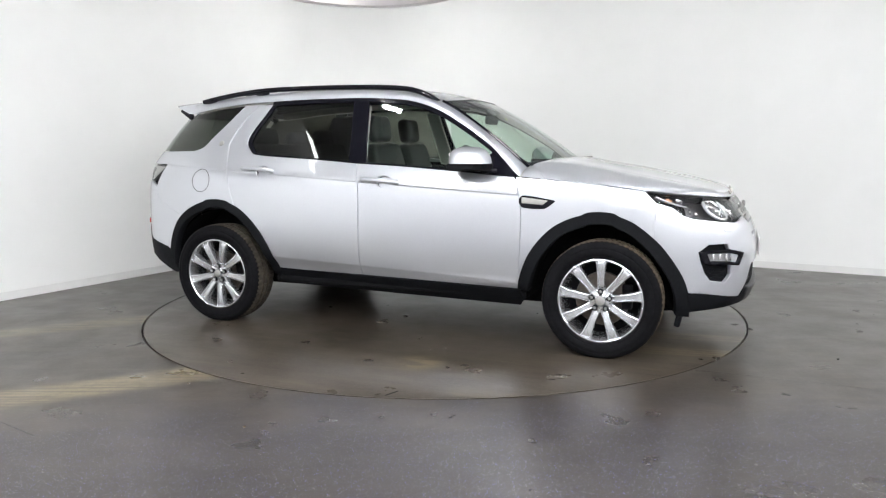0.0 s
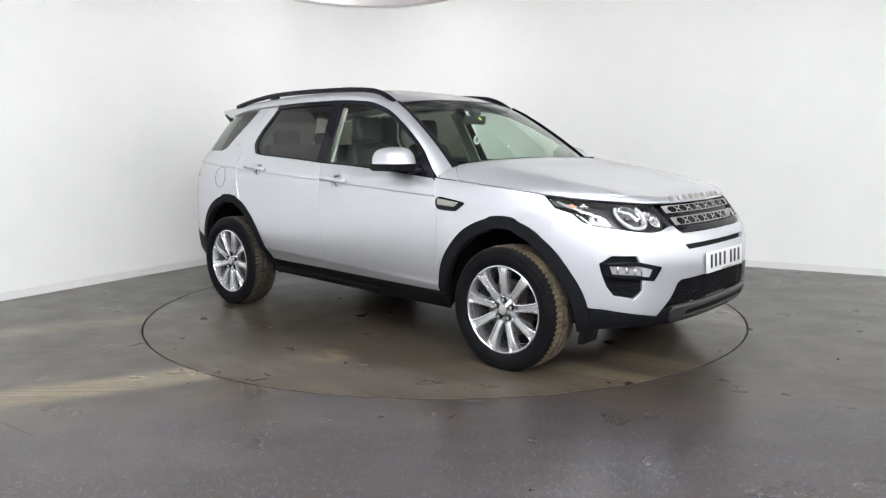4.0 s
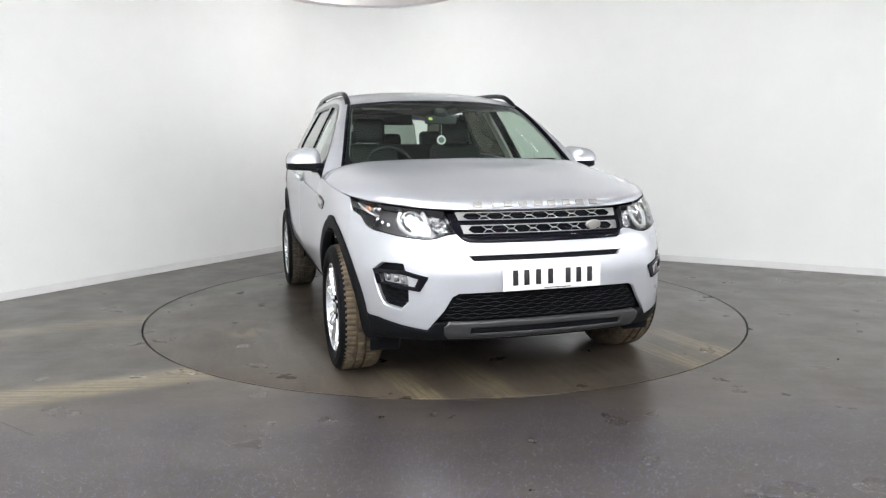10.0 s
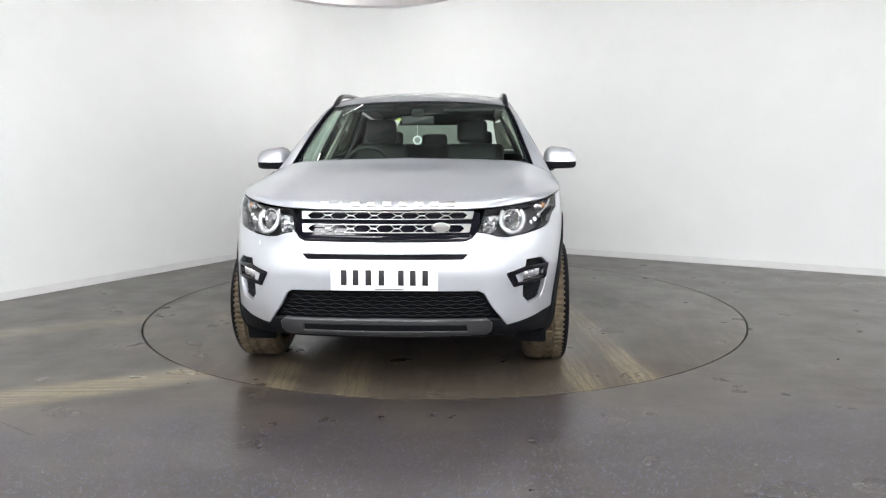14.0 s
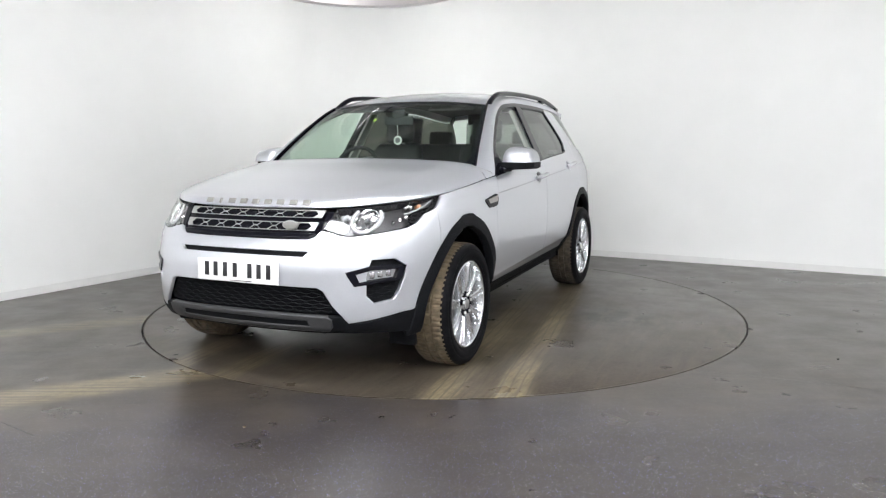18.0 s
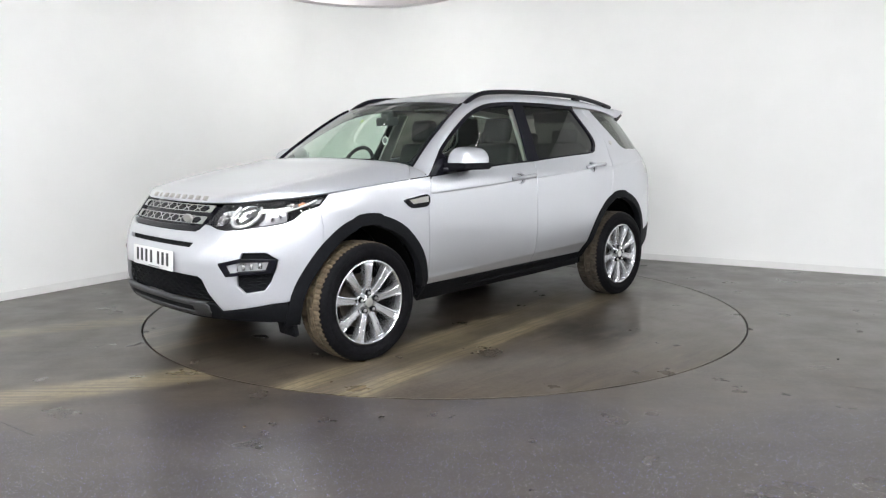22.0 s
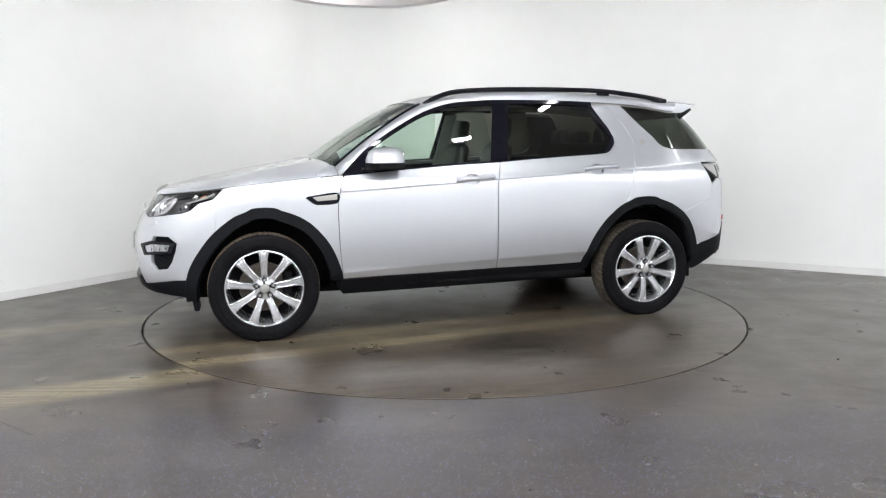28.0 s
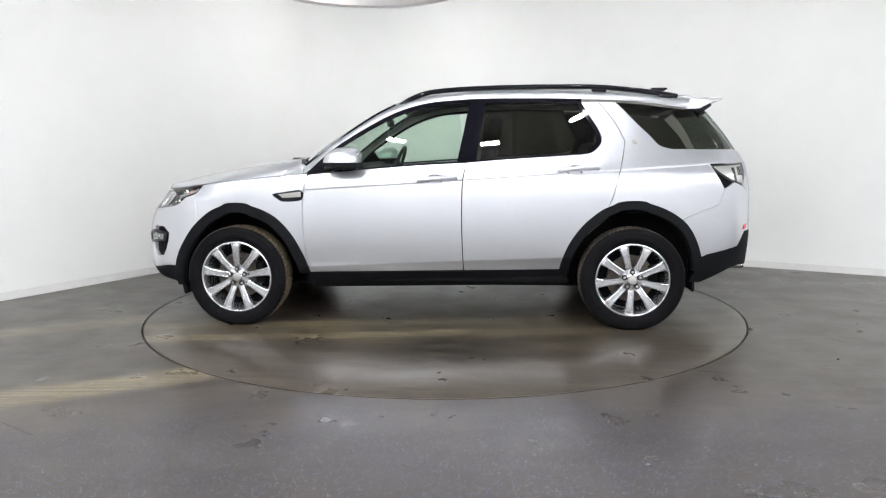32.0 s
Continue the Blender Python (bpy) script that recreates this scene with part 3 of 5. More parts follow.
def panel(name, poly, material, parent, label="", flip=False, off=0.0, depth=0.02, gap=0.0034, cell=0.03, holes=(), soft=0.0028, extra=(), angle=40):
    """A piece of the bodyshell: an outline in (u, z) with a rounded rim that turns inwards, so that real gaps stay between panels."""
    outer = dense(inset(dense(ccw(poly), cell), gap), cell * 1.3)
    rims = [(outer, inset(outer, soft))]
    for h in holes:
        h = dense(ccw(h), cell)
        rims.append((h, inset(h, -soft)))
    vv, ff = fill([r[1] for r in rims], cell, extra)
    uvo, outs = [(p[0], p[1], off) for p in vv], []
    faces = [tuple(map(int, f)) for f in ff]
    at = len(uvo)
    for i, (edge, inner) in enumerate(rims):
        k = len(edge)
        uvo += [(p[0], p[1], off) for p in inner] + [(p[0], p[1], off - soft * 0.6) for p in edge] + [(p[0], p[1], off - depth) for p in edge]
        out = skin(edge[:, 0], edge[:, 1]) - skin(inner[:, 0], inner[:, 1])
        out /= np.linalg.norm(out, axis=1)[:, None] + 1e-9
        outs.append((at, k, out))
        for a in range(k):
            b = (a + 1) % k
            for r in (0, k):
                q = (at + r + a, at + r + k + a, at + r + k + b, at + r + b)
                faces.append(q if i == 0 else q[::-1])
        at += 3 * k
    w = np.array(uvo)
    verts = skin(w[:, 0], w[:, 1], w[:, 2])
    normal = skin(w[:, 0], w[:, 1], np.ones(len(w))) - skin(w[:, 0], w[:, 1])
    for a, k, o in outs:
        normal[a + k:a + 2 * k] = normal[a + k:a + 2 * k] * 0.7 + o * 0.7
        normal[a + 2 * k:a + 3 * k] = o
    # one vertex per place, so that the shading runs on over the rim
    key, order, remap = {}, [], []
    for v in np.round(w, 6).tolist():
        t = tuple(v)
        if t not in key:
            key[t] = len(order)
            order.append(len(remap))
        remap.append(key[t])
    verts, normal = verts[order], normal[order]
    faces = [tuple(dict.fromkeys(remap[i] for i in f)) for f in faces]
    faces = [f for f in faces if len(f) > 2]
    if flip:
        verts, normal = verts * np.array((1, -1, 1)), normal * np.array((1, -1, 1))
        faces = [f[::-1] for f in faces]
    ob = link_mesh(name, verts, faces, material, parent, label, 180)
    ob.data.normals_split_custom_set_from_vertices([tuple(map(float, n)) for n in normal])
    return ob


def pair(name, poly, material, parent, label="", **more):
    return [panel(name, poly, material, parent, label, flip, **more) for flip in (False, True)]


def both(pts):
    """An outline over the nose from its left half, which runs from the middle outwards and back to the middle."""
    p = np.array(pts, float)
    return np.vstack([p, p[::-1] * np.array((-1, 1))])


car = tagged(new("car"), "silver five-door SUV with black cladding, parked on the turntable", "car")

HUB_Z = 0.345
ARCH_F = smooth_table([-12, 10, 35, 55, 72, 79, 83, 100, 104, 121, 140, 157, 180], [0.490, 0.478, 0.460, 0.470, 0.493, 0.500, 0.514, 0.518, 0.508, 0.508, 0.50, 0.497, 0.512])
ARCH_R = smooth_table([0, 15, 35, 55, 68, 75, 79, 98, 102, 115, 130, 150, 175], [0.487, 0.487, 0.492, 0.505, 0.520, 0.525, 0.535, 0.535, 0.524, 0.521, 0.518, 0.496, 0.47])


def arch(front, a, b, less=0.0, n=90):
    """Points along a wheel arch, by angle from the front end upwards (front) or from the door upwards (rear)."""
    out = []
    for t in np.linspace(a, b, n):
        r = (ARCH_F if front else ARCH_R)(t) - less
        out.append(((1.3705 if front else -1.3705) + r * math.cos(radians(t)), HUB_Z + r * math.sin(radians(t))))
    return out


HOOD_EDGE = curve(np.vstack([nose([(0, 0.928), (0.25, 0.929), (0.47, 0.934), (0.62, 0.944)]), side([(1.85, 0.957), (1.74, 0.970), (1.60, 0.988), (1.439, 1.009), (1.236, 1.029), (1.035, 1.048), (0.843, 1.064)])]), 0.02)
A_GAP = [(0.850, 1.062), (0.872, 0.96), (0.887, 0.863), (0.886, 0.707), (0.877, 0.548), (0.862, 0.42)]
B_GAP = [(-0.246, 1.141), (-0.222, 1.03), (-0.215, 0.90), (-0.214, 0.712), (-0.220, 0.50), (-0.224, 0.392)]
C_GAP = [(-1.316, 1.278), (-1.304, 1.204), (-1.278, 1.092), (-1.235, 0.93), (-1.208, 0.855)]
BELT_F = [(0.850, 1.062), (0.474, 1.095), (0.084, 1.124), (-0.246, 1.141)]
BELT_R = [(-0.246, 1.141), (-0.53, 1.163), (-0.80, 1.180), (-1.03, 1.195), (-1.10, 1.212), (-1.150, 1.262), (-1.158, 1.31), (-1.130, 1.38), (-1.085, 1.455), (-1.03, 1.552)]
DLO_TOP = [(0.850, 1.062), (0.755, 1.155), (0.655, 1.242), (0.455, 1.370), (0.26, 1.472), (0.062, 1.535), (-0.136, 1.557), (-0.333, 1.567), (-0.724, 1.568), (-1.034, 1.560), (-1.276, 1.548), (-1.55, 1.522), (-1.78, 1.495)]


def sc(pts):
    return curve(side(pts), 0.025)


def bodyshell():
    crease = [(np.array([ux(x, z) for x, z in zip(*CREASE)][::-1]), np.array(CREASE[1][::-1]), (-0.006, 0.0, 0.006, 0.012)),
              (np.array([ux(x, z) for x, z in zip(*LOW_CREASE)][::-1]), np.array(LOW_CREASE[1][::-1]), (-0.006, 0.0, 0.006))]
    # front wings
    edge = HOOD_EDGE[(HOOD_EDGE[:, 0] > ux(1.60, 0.988)) & (HOOD_EDGE[:, 0] < ux(0.86, 1.06))]
    wing = np.vstack([edge, sc(A_GAP), side(arch(True, 172, 52)), side([(1.655, 0.80), (1.665, 0.923), (1.60, 0.988)])])
    pair("front_wing", wing, PAINT, car, gap=0.0012, soft=0.0012)
    # doors
    dip = lambda x, z: side([(x + 0.055 * math.cos(a), z + 0.040 * math.sin(a)) for a in np.linspace(0, 2 * math.pi, 20, endpoint=False)])
    fdoor = np.vstack([sc(A_GAP)[::-1], sc(BELT_F), sc(B_GAP), side([(0.862, 0.372)])])
    rdoor = np.vstack([sc(B_GAP)[::-1], sc(BELT_R), side([(-1.15, 1.553)]), sc([(-1.15, 1.553), (-1.26, 1.40), (-1.316, 1.278)]), sc(C_GAP), side(arch(False, 71, 4)), side([(-0.885, 0.40)])])
    for flip in (False, True):
        for name, poly, hx, hz, a, b in (("front_door", fdoor, -0.028, 1.024, -0.178, 0.082), ("rear_door", rdoor, -0.975, 1.083, -1.130, -0.866)):
            d = panel(name, poly, PAINT, car, "", flip, cell=0.024, gap=0.0036, soft=0.0012, holes=[dip(hx, hz)], extra=crease)
            bowl = side([(hx + 0.054 * math.cos(t), hz + 0.039 * math.sin(t)) for t in np.linspace(0, 2 * math.pi, 20, endpoint=False)])
            panel("handle_recess", inset(ccw(bowl), -0.006), PAINT, d, "", flip, off=-0.026, depth=0.01, cell=0.012)
            pts = [skin(ux(x, z), z, o) * np.array((1, -1 if flip else 1, 1)) for x, z, o in
                   [(b, hz - (b - hx) * 0.068, 0.012), (b - 0.03, hz - (b - 0.03 - hx) * 0.068, 0.03), (hx, hz, 0.035), (a + 0.03, hz - (a + 0.03 - hx) * 0.068, 0.032), (a, hz - (a - hx) * 0.068, 0.014)]]
            part("door_handle", tube(curve(pts, 0.015), 0.0155, 12, flat=0.95), PAINT, d)
    # rear quarters with the hole of the rear side window
    quarter = np.vstack([side([(-1.15, 1.553)]), sc([(-1.15, 1.553), (-1.26, 1.40), (-1.316, 1.278)]), sc(C_GAP), side(arch(False, 71, 128)),
                         side([(-1.80, 0.80), (-1.945, 0.852), (-1.985, 0.955), (-1.885, 1.122), (-2.15, 1.13), (-2.13, 1.19), (-2.095, 1.222), (-1.84, 1.222), (-1.63, 1.224)]),
                         sc([(-1.63, 1.224), (-1.545, 1.252), (-1.485, 1.318), (-1.37, 1.436), (-1.27, 1.549)])])
    pair("rear_quarter", quarter, PAINT, car, cell=0.024, gap=0.0022, soft=0.0018, extra=crease[:1])
    # rear bumper: painted upper, black lower; tailgate
    e = U_END
    rbh = np.vstack([side(arch(False, 128, 172)), side([(-1.86, 0.512), (-2.10, 0.565), (-2.16, 0.66)]), [(e - 0.5, 0.66), (e, 0.66), (e, 0.80), (e - 0.45, 0.80)], side([(-2.13, 0.97), (-2.06, 1.0), (-1.985, 0.955), (-1.945, 0.852), (-1.80, 0.80)])])
    pair("rear_bumper", rbh, PAINT, car, cell=0.03, gap=0.001)
    low = np.vstack([side([(-1.83, 0.505), (-2.10, 0.565), (-2.16, 0.66)]), [(e - 0.5, 0.66), (e, 0.66), (e, 0.40), (e - 0.45, 0.40)], side([(-2.08, 0.43), (-1.84, 0.32), (-1.76, 0.32)])])
    pair("rear_valance", low, BLACK_PLASTIC, car, "black plastic lower rear bumper", off=0.004)
    gate = np.vstack([[(e, 0.80), (e - 0.45, 0.80)], side([(-2.13, 0.97)]), [(e - 0.52, 1.14), (e - 0.50, 1.21), (e, 1.21)]])
    pair("tailgate", gate, PAINT, car)
    rear_glass = np.array([(e - 0.60, 1.215), (e + 0.60, 1.215), (e + 0.60, 1.50), (e - 0.60, 1.50)])
    panel("rear_window", rear_glass, GLASS_REAR, car, "tinted rear window", off=-0.006, depth=0.004, cell=0.06)
    header = np.array([(e - 0.58, 1.49), (e + 0.58, 1.49), (e + 0.58, 1.60), (e - 0.58, 1.60)])
    panel("rear_header", header, BLACK_PLASTIC, car, "black header above the rear window", off=-0.012, depth=0.02, cell=0.06)
    # front bumper
    arch_u = side(arch(True, 52, 8))
    low_edge = np.vstack([side([(1.865, 0.405)]), nose([(0.80, 0.402), (0.70, 0.378), (0.60, 0.362), (0.575, 0.40), (0.53, 0.46), (0.49, 0.53), (0.46, 0.546), (0.25, 0.549), (0, 0.549)])])
    top_edge = np.vstack([nose([(0, 0.783), (0.25, 0.784), (0.40, 0.787), (0.43, 0.80), (0.452, 0.828), (0.50, 0.822), (0.55, 0.806), (0.60, 0.80), (0.68, 0.808)]),
                          side([(1.90, 0.828), (1.86, 0.834), (1.805, 0.853), (1.752, 0.897), (1.665, 0.923), (1.655, 0.80)])])
    fog = ccw(nose([(0.818, 0.642), (0.782, 0.684), (0.700, 0.684), (0.682, 0.60), (0.681, 0.502), (0.712, 0.460), (0.776, 0.474), (0.797, 0.520), (0.812, 0.59)]))
    slot = both(nose([(0, 0.701), (0.385, 0.701), (0.412, 0.727), (0, 0.727)]))
    half = np.vstack([top_edge, arch_u, low_edge])
    panel("front_bumper", both(half), PAINT, car, "", cell=0.026, holes=[slot, fog, fog * np.array((-1, 1))], gap=0.0008)
    panel("bumper_slot", inset(ccw(both(nose([(0, 0.695), (0.39, 0.695), (0.42, 0.733), (0, 0.733)]))), 0), BLACK_PLASTIC, car, off=-0.022, depth=0.01)
    # black lower front
    apron = both(np.vstack([nose([(0, 0.300), (0.40, 0.302), (0.55, 0.305)]), side([(1.90, 0.290), (1.845, 0.283), (1.852, 0.38), (1.86, 0.403)]), nose([(0.80, 0.40), (0.70, 0.376), (0.60, 0.36), (0.575, 0.398), (0.53, 0.405), (0, 0.405)])]))
    panel("front_apron", apron, BLACK_PLASTIC, car, "black plastic lower front bumper", off=0.002, depth=0.03)
    # arch and sill cladding
    for front in (True, False):
        a, b = (-10, 177) if front else (2, 172)
        ring = arch(front, a, b, -0.006 if front else -0.003) + arch(front, b, a, 0.066 if front else 0.058)
        pair("arch_trim", side(ring), BLACK_PLASTIC, car, "black plastic wheel arch trim", off=0.008, depth=0.05, gap=0.0, soft=0.006)
    sill = np.vstack([side([(0.868, 0.370), (-0.224, 0.390), (-0.885, 0.408), (-0.90, 0.35), (-0.945, 0.285), (-0.3, 0.272), (0.85, 0.252), (0.885, 0.30)])])
    pair("sill_trim", sill, BLACK_PLASTIC, car, "black plastic sill trim", off=0.004, depth=0.05, gap=0.001)
    # dark inner shell behind the gaps
    inner = np.vstack([side(arch(True, 2, 178, 0.02)), side([(0.86, 0.30), (-0.88, 0.31)]), side(arch(False, 2, 172, 0.02)), [(e - 0.9, 0.40), (e, 0.42), (e, 1.19)], side([(-1.60, 1.20), (-1.0, 1.17), (0.0, 1.11), (0.84, 1.04), (1.6, 0.955), (1.82, 0.92)]), side([(1.83, 0.70), (1.80, 0.45)])])
    pair("inner_panel", inner, GAP_BLACK, car, "dark inner body panel", off=-0.028, depth=0.004, cell=0.05)


bodyshell()


def loft(name, rows, material, label="", parent=None, angle=40):
    """A surface through rows of points (all of one length)."""
    m = len(rows[0])
    verts = [p for r in rows for p in r]
    faces = [(i * m + k, i * m + k + 1, (i + 1) * m + k + 1, (i + 1) * m + k) for i in range(len(rows) - 1) for k in range(m - 1)]
    return link_mesh(name, verts, faces, material, parent or car, label, angle)


def resample(line, n):
    line = np.array(line, float)
    d = np.concatenate([[0], np.cumsum(np.linalg.norm(np.diff(line, axis=0), axis=1))])
    t = np.linspace(0, d[-1], n)
    return np.stack([np.interp(t, d, line[:, k]) for k in range(3)], 1)


SCREEN_SIDE = curve([(0.885, 0.792, 1.118), (0.72, 0.748, 1.250), (0.54, 0.704, 1.378), (0.38, 0.664, 1.480), (0.262, 0.634, 1.540)], 0.03)
ROOF_SIDE = curve([(0.262, 0.634, 1.540), (0.06, 0.617, 1.592), (-0.25, 0.606, 1.628), (-0.7, 0.60, 1.639), (-1.2, 0.592, 1.626), (-1.55, 0.580, 1.600), (-1.80, 0.568, 1.575)], 0.04)


def upper_body():
    # bonnet: from its edge on the shell up over to the middle
    edge = HOOD_EDGE[HOOD_EDGE[:, 0] <= ux(1.03, 1.05)]
    rim = skin(edge[:, 0], edge[:, 1] + 0.006, 0.0)
    seam = np.array([rim[-1], (rim[-1] + np.array((0.915, 0.792, 1.131))) / 2 + np.array((0.004, 0.012, 0.006)), (0.915, 0.792, 1.131)])
    rear = np.vstack([curve(seam, 0.02)[:-1], curve([seam[-1], (0.945, 0.70, 1.149), (0.985, 0.45, 1.166), (1.02, 0.0, 1.176)], 0.03)])
    mid_z = smooth_table([0.95, 1.02, 1.174, 1.395, 1.618, 1.798, 1.934, 2.03, 2.075], [1.178, 1.176, 1.148, 1.108, 1.062, 1.025, 0.994, 0.972, 0.957])
    us = np.linspace(0, 1, 40)
    vs = np.concatenate([[0, 0.003, 0.007, 0.013, 0.021], np.linspace(0.03, 1, 31)])
    # rows run from the nose edge to the screen edge, columns from the middle to the side
    k = np.linalg.norm(np.diff(rim, axis=0), axis=1)
    arc = np.concatenate([[0], np.cumsum(k)])
    split = np.interp(1.80, -rim[::-1, 0] * -1, arc[::-1])
    nose_line = lambda u: np.array([np.interp(u * split, arc, rim[:, j]) for j in range(3)])
    side_line = lambda v: np.array([np.interp(split + v * (arc[-1] - split), arc, rim[:, j]) for j in range(3)])
    rl = resample(rear[::-1], 41)
    rear_line = lambda u: np.array([np.interp(u, np.linspace(0, 1, 41), rl[:, j]) for j in range(3)])
    rows = []
    for v in vs:
        row = []
        for u in us:
            u2 = u
            a, b = nose_line(u2), rear_line(u2)
            x = a[0] * (1 - v) + b[0] * v
            s = side_line(v)
            y = (a[1] * (1 - v) + b[1] * v)
            y += (s[1] - (nose_line(1)[1] * (1 - v) + rear_line(1)[1] * v)) * u2
            x += (s[0] - (nose_line(1)[0] * (1 - v) + rear_line(1)[0] * v)) * u2 ** 3
            top = float(mid_z(x)) + 0.010 * math.exp(-((u2 - 0.72) / 0.12) ** 2) * step(0, 0.3, v) - 0.004
            zs = s[2]
            z = zs + (top - zs) * (1 - u2 ** 4.5) if v > 0 else a[2]
            if v < 0.12:
                f = 1 - math.exp(-v / 0.011)
                z = a[2] * (1 - f) + z * f
            if v > 0.9:
                f = (v - 0.9) / 0.1
                z = z * (1 - f) + b[2] * f
            row.append((x, y, z))
        rows.append(row)
    full = [[(p[0], -p[1], p[2]) for p in r[:0:-1]] + r for r in rows]
    full = [[(p[0] - 0.035, p[1] * 0.97, p[2] - 0.010) for p in full[0]], [(p[0] - 0.003, p[1], p[2] - 0.003) for p in full[0]]] + full + [[(p[0] - 0.01, p[1], p[2] - 0.03) for p in full[-1]]]
    full = [[(r[0][0], r[0][1] + 0.02, r[0][2] - 0.012), (r[0][0], r[0][1] + 0.002, r[0][2] - 0.003)] + r + [(r[-1][0], r[-1][1] - 0.002, r[-1][2] - 0.003), (r[-1][0], r[-1][1] - 0.02, r[-1][2] - 0.012)] for r in full]
    loft("bonnet", full, PAINT, "", car, 50)
    # windscreen
    n = 25
    sl = resample(SCREEN_SIDE, 20)
    def across(p, bow, crown, n=25):
        out = []
        for t in np.linspace(-1, 1, n):
            q = 1 - abs(t) ** 2.2
            out.append((p[0] + bow * q, p[1] * t, p[2] + crown * q))
        return out
    rows = [across(p, 0.135 - 0.055 * i / 19, 0.035 - 0.005 * i / 19) for i, p in enumerate(sl)]
    loft("windscreen", rows, GLASS_FRONT, "clear greenish windscreen", car)
    for s in (1, -1):
        rows = []
        for i, p in enumerate(sl):
            f = i / 19
            foot = 0.05 * (1 - step(0.0, 0.16, f))
            qs = [(t, 1 - abs(t) ** 2.2) for t in np.linspace(0.955 - foot - 0.02 * step(0.9, 1, f), 1.0, 4)]
            rows.append([(p[0] + (0.135 - 0.055 * f) * q - 0.003, p[1] * t * s, p[2] + (0.035 - 0.005 * f) * q - 0.003) for t, q in qs])
        loft("screen_side_band", rows, GLOSS_BLACK, "black edge band of the windscreen", car)
    band = []
    for f in (0.955, 1.0):
        p = np.array([np.interp(f, np.linspace(0, 1, 20), sl[:, j]) for j in range(3)])
        band.append([(q[0] - 0.003, q[1], q[2] - 0.003) for q in across(p, 0.135 - 0.055 * f, 0.035 - 0.005 * f)])
    loft("screen_shade_band", band, GLOSS_BLACK, "black band at the windscreen top", car)
    low = []
    for f in (0.0, 0.055):
        p = np.array([np.interp(f, np.linspace(0, 1, 20), sl[:, j]) for j in range(3)])
        low.append([(q[0] - 0.003, q[1], q[2] - 0.003) for q in across(p, 0.135 - 0.055 * f, 0.035)])
    loft("scuttle_band", low, GLOSS_BLACK, "black band at the windscreen foot", car)
    for s in (1, -1):
        edge = [(p[0] + 0.006, p[1] * s, p[2] + 0.002) for p in sl]
        part("screen_seal", tube(edge, 0.009, 8), GLOSS_BLACK, car)
    # roof
    rl = resample(ROOF_SIDE, 34)
    def roof_row(p, i):
        f = i / 33
        crown = 0.033 + 0.012 * step(0, 0.25, f)
        out = []
        for t in np.linspace(-1, 1, 31):
            q = 1 - abs(t) ** 2.4
            bow = 0.080 * (1 - step(0, 0.3, f)) - 0.10 * step(0.8, 1.0, f)
            out.append((p[0] + bow * q, p[1] * t, p[2] + crown * q))
        return out
    rows = [roof_row(p, i) for i, p in enumerate(rl)]
    rows.append([(p[0] - 0.005, p[1], p[2] - 0.03) for p in rows[-1]])
    loft("roof", rows, PAINT, "", car, 60)
    rows = [[(p[0], p[1] * 0.97, p[2] - 0.03) for p in r] for r in rows[:-1]]
    # shade under the roof is put into the lining's colour
    loft("headliner", rows, SHADED_CLOTH, "fabric roof lining, darkened to look unlit", car)
    # pillars and cant rails between the side windows and the screen and roof
    upper = resample(np.vstack([SCREEN_SIDE[:-1], ROOF_SIDE]), 60)
    dl = sc(DLO_TOP)
    lower = resample(skin(dl[:, 0], dl[:, 1] + 0.012, 0.0), 60)
    lower[0] = skin(ux(0.872, 1.066), 1.066, 0)
    for s in (1, -1):
        rows = []
        for f in np.linspace(0, 1, 7):
            rows.append([((a * (1 - f) + b * f) + np.array((0.3, 1, 0.4)) * 0.016 * math.sin(math.pi * f)) * np.array((1, s, 1)) for a, b in zip(lower, upper)])
        rows = [[(p[0], p[1] - 0.02 * s, p[2] - 0.002) for p in rows[0]]] + rows
        loft("pillar_and_roof_rail", rows if s > 0 else rows[::-1], PAINT, "", car, 60)
        inn = [[(p[0] * 0.995, p[1] * 0.95, p[2] * 0.99) for p in r] for r in rows[1:]]
        loft("pillar_lining", inn if s > 0 else inn[::-1], HEADLINER, "pale pillar lining", car, 60)
    # triangular foot of the windscreen pillar, between bonnet and door
    e = HOOD_EDGE[(HOOD_EDGE[:, 0] >= ux(1.032, 1.05)) & (HOOD_EDGE[:, 0] <= ux(0.868, 1.06))]
    foot = skin(e[:, 0], e[:, 1] + 0.004, 0.0)
    for s in (1, -1):
        a = resample(foot, 12)
        b = resample(np.vstack([curve(seam, 0.02) + np.array((-0.003, 0, 0)), [SCREEN_SIDE[0]]]), 12)
        rows = [[(p * (1 - f) + q * f + np.array((0.3, 1, 0.4)) * 0.016 * k / 11 * math.sin(math.pi * f)) * np.array((1, s, 1)) for k, (p, q) in enumerate(zip(a, b))] for f in np.linspace(0, 1, 8)]
        loft("pillar_foot", rows if s > 0 else rows[::-1], PAINT, "", car, 60)


upper_body()


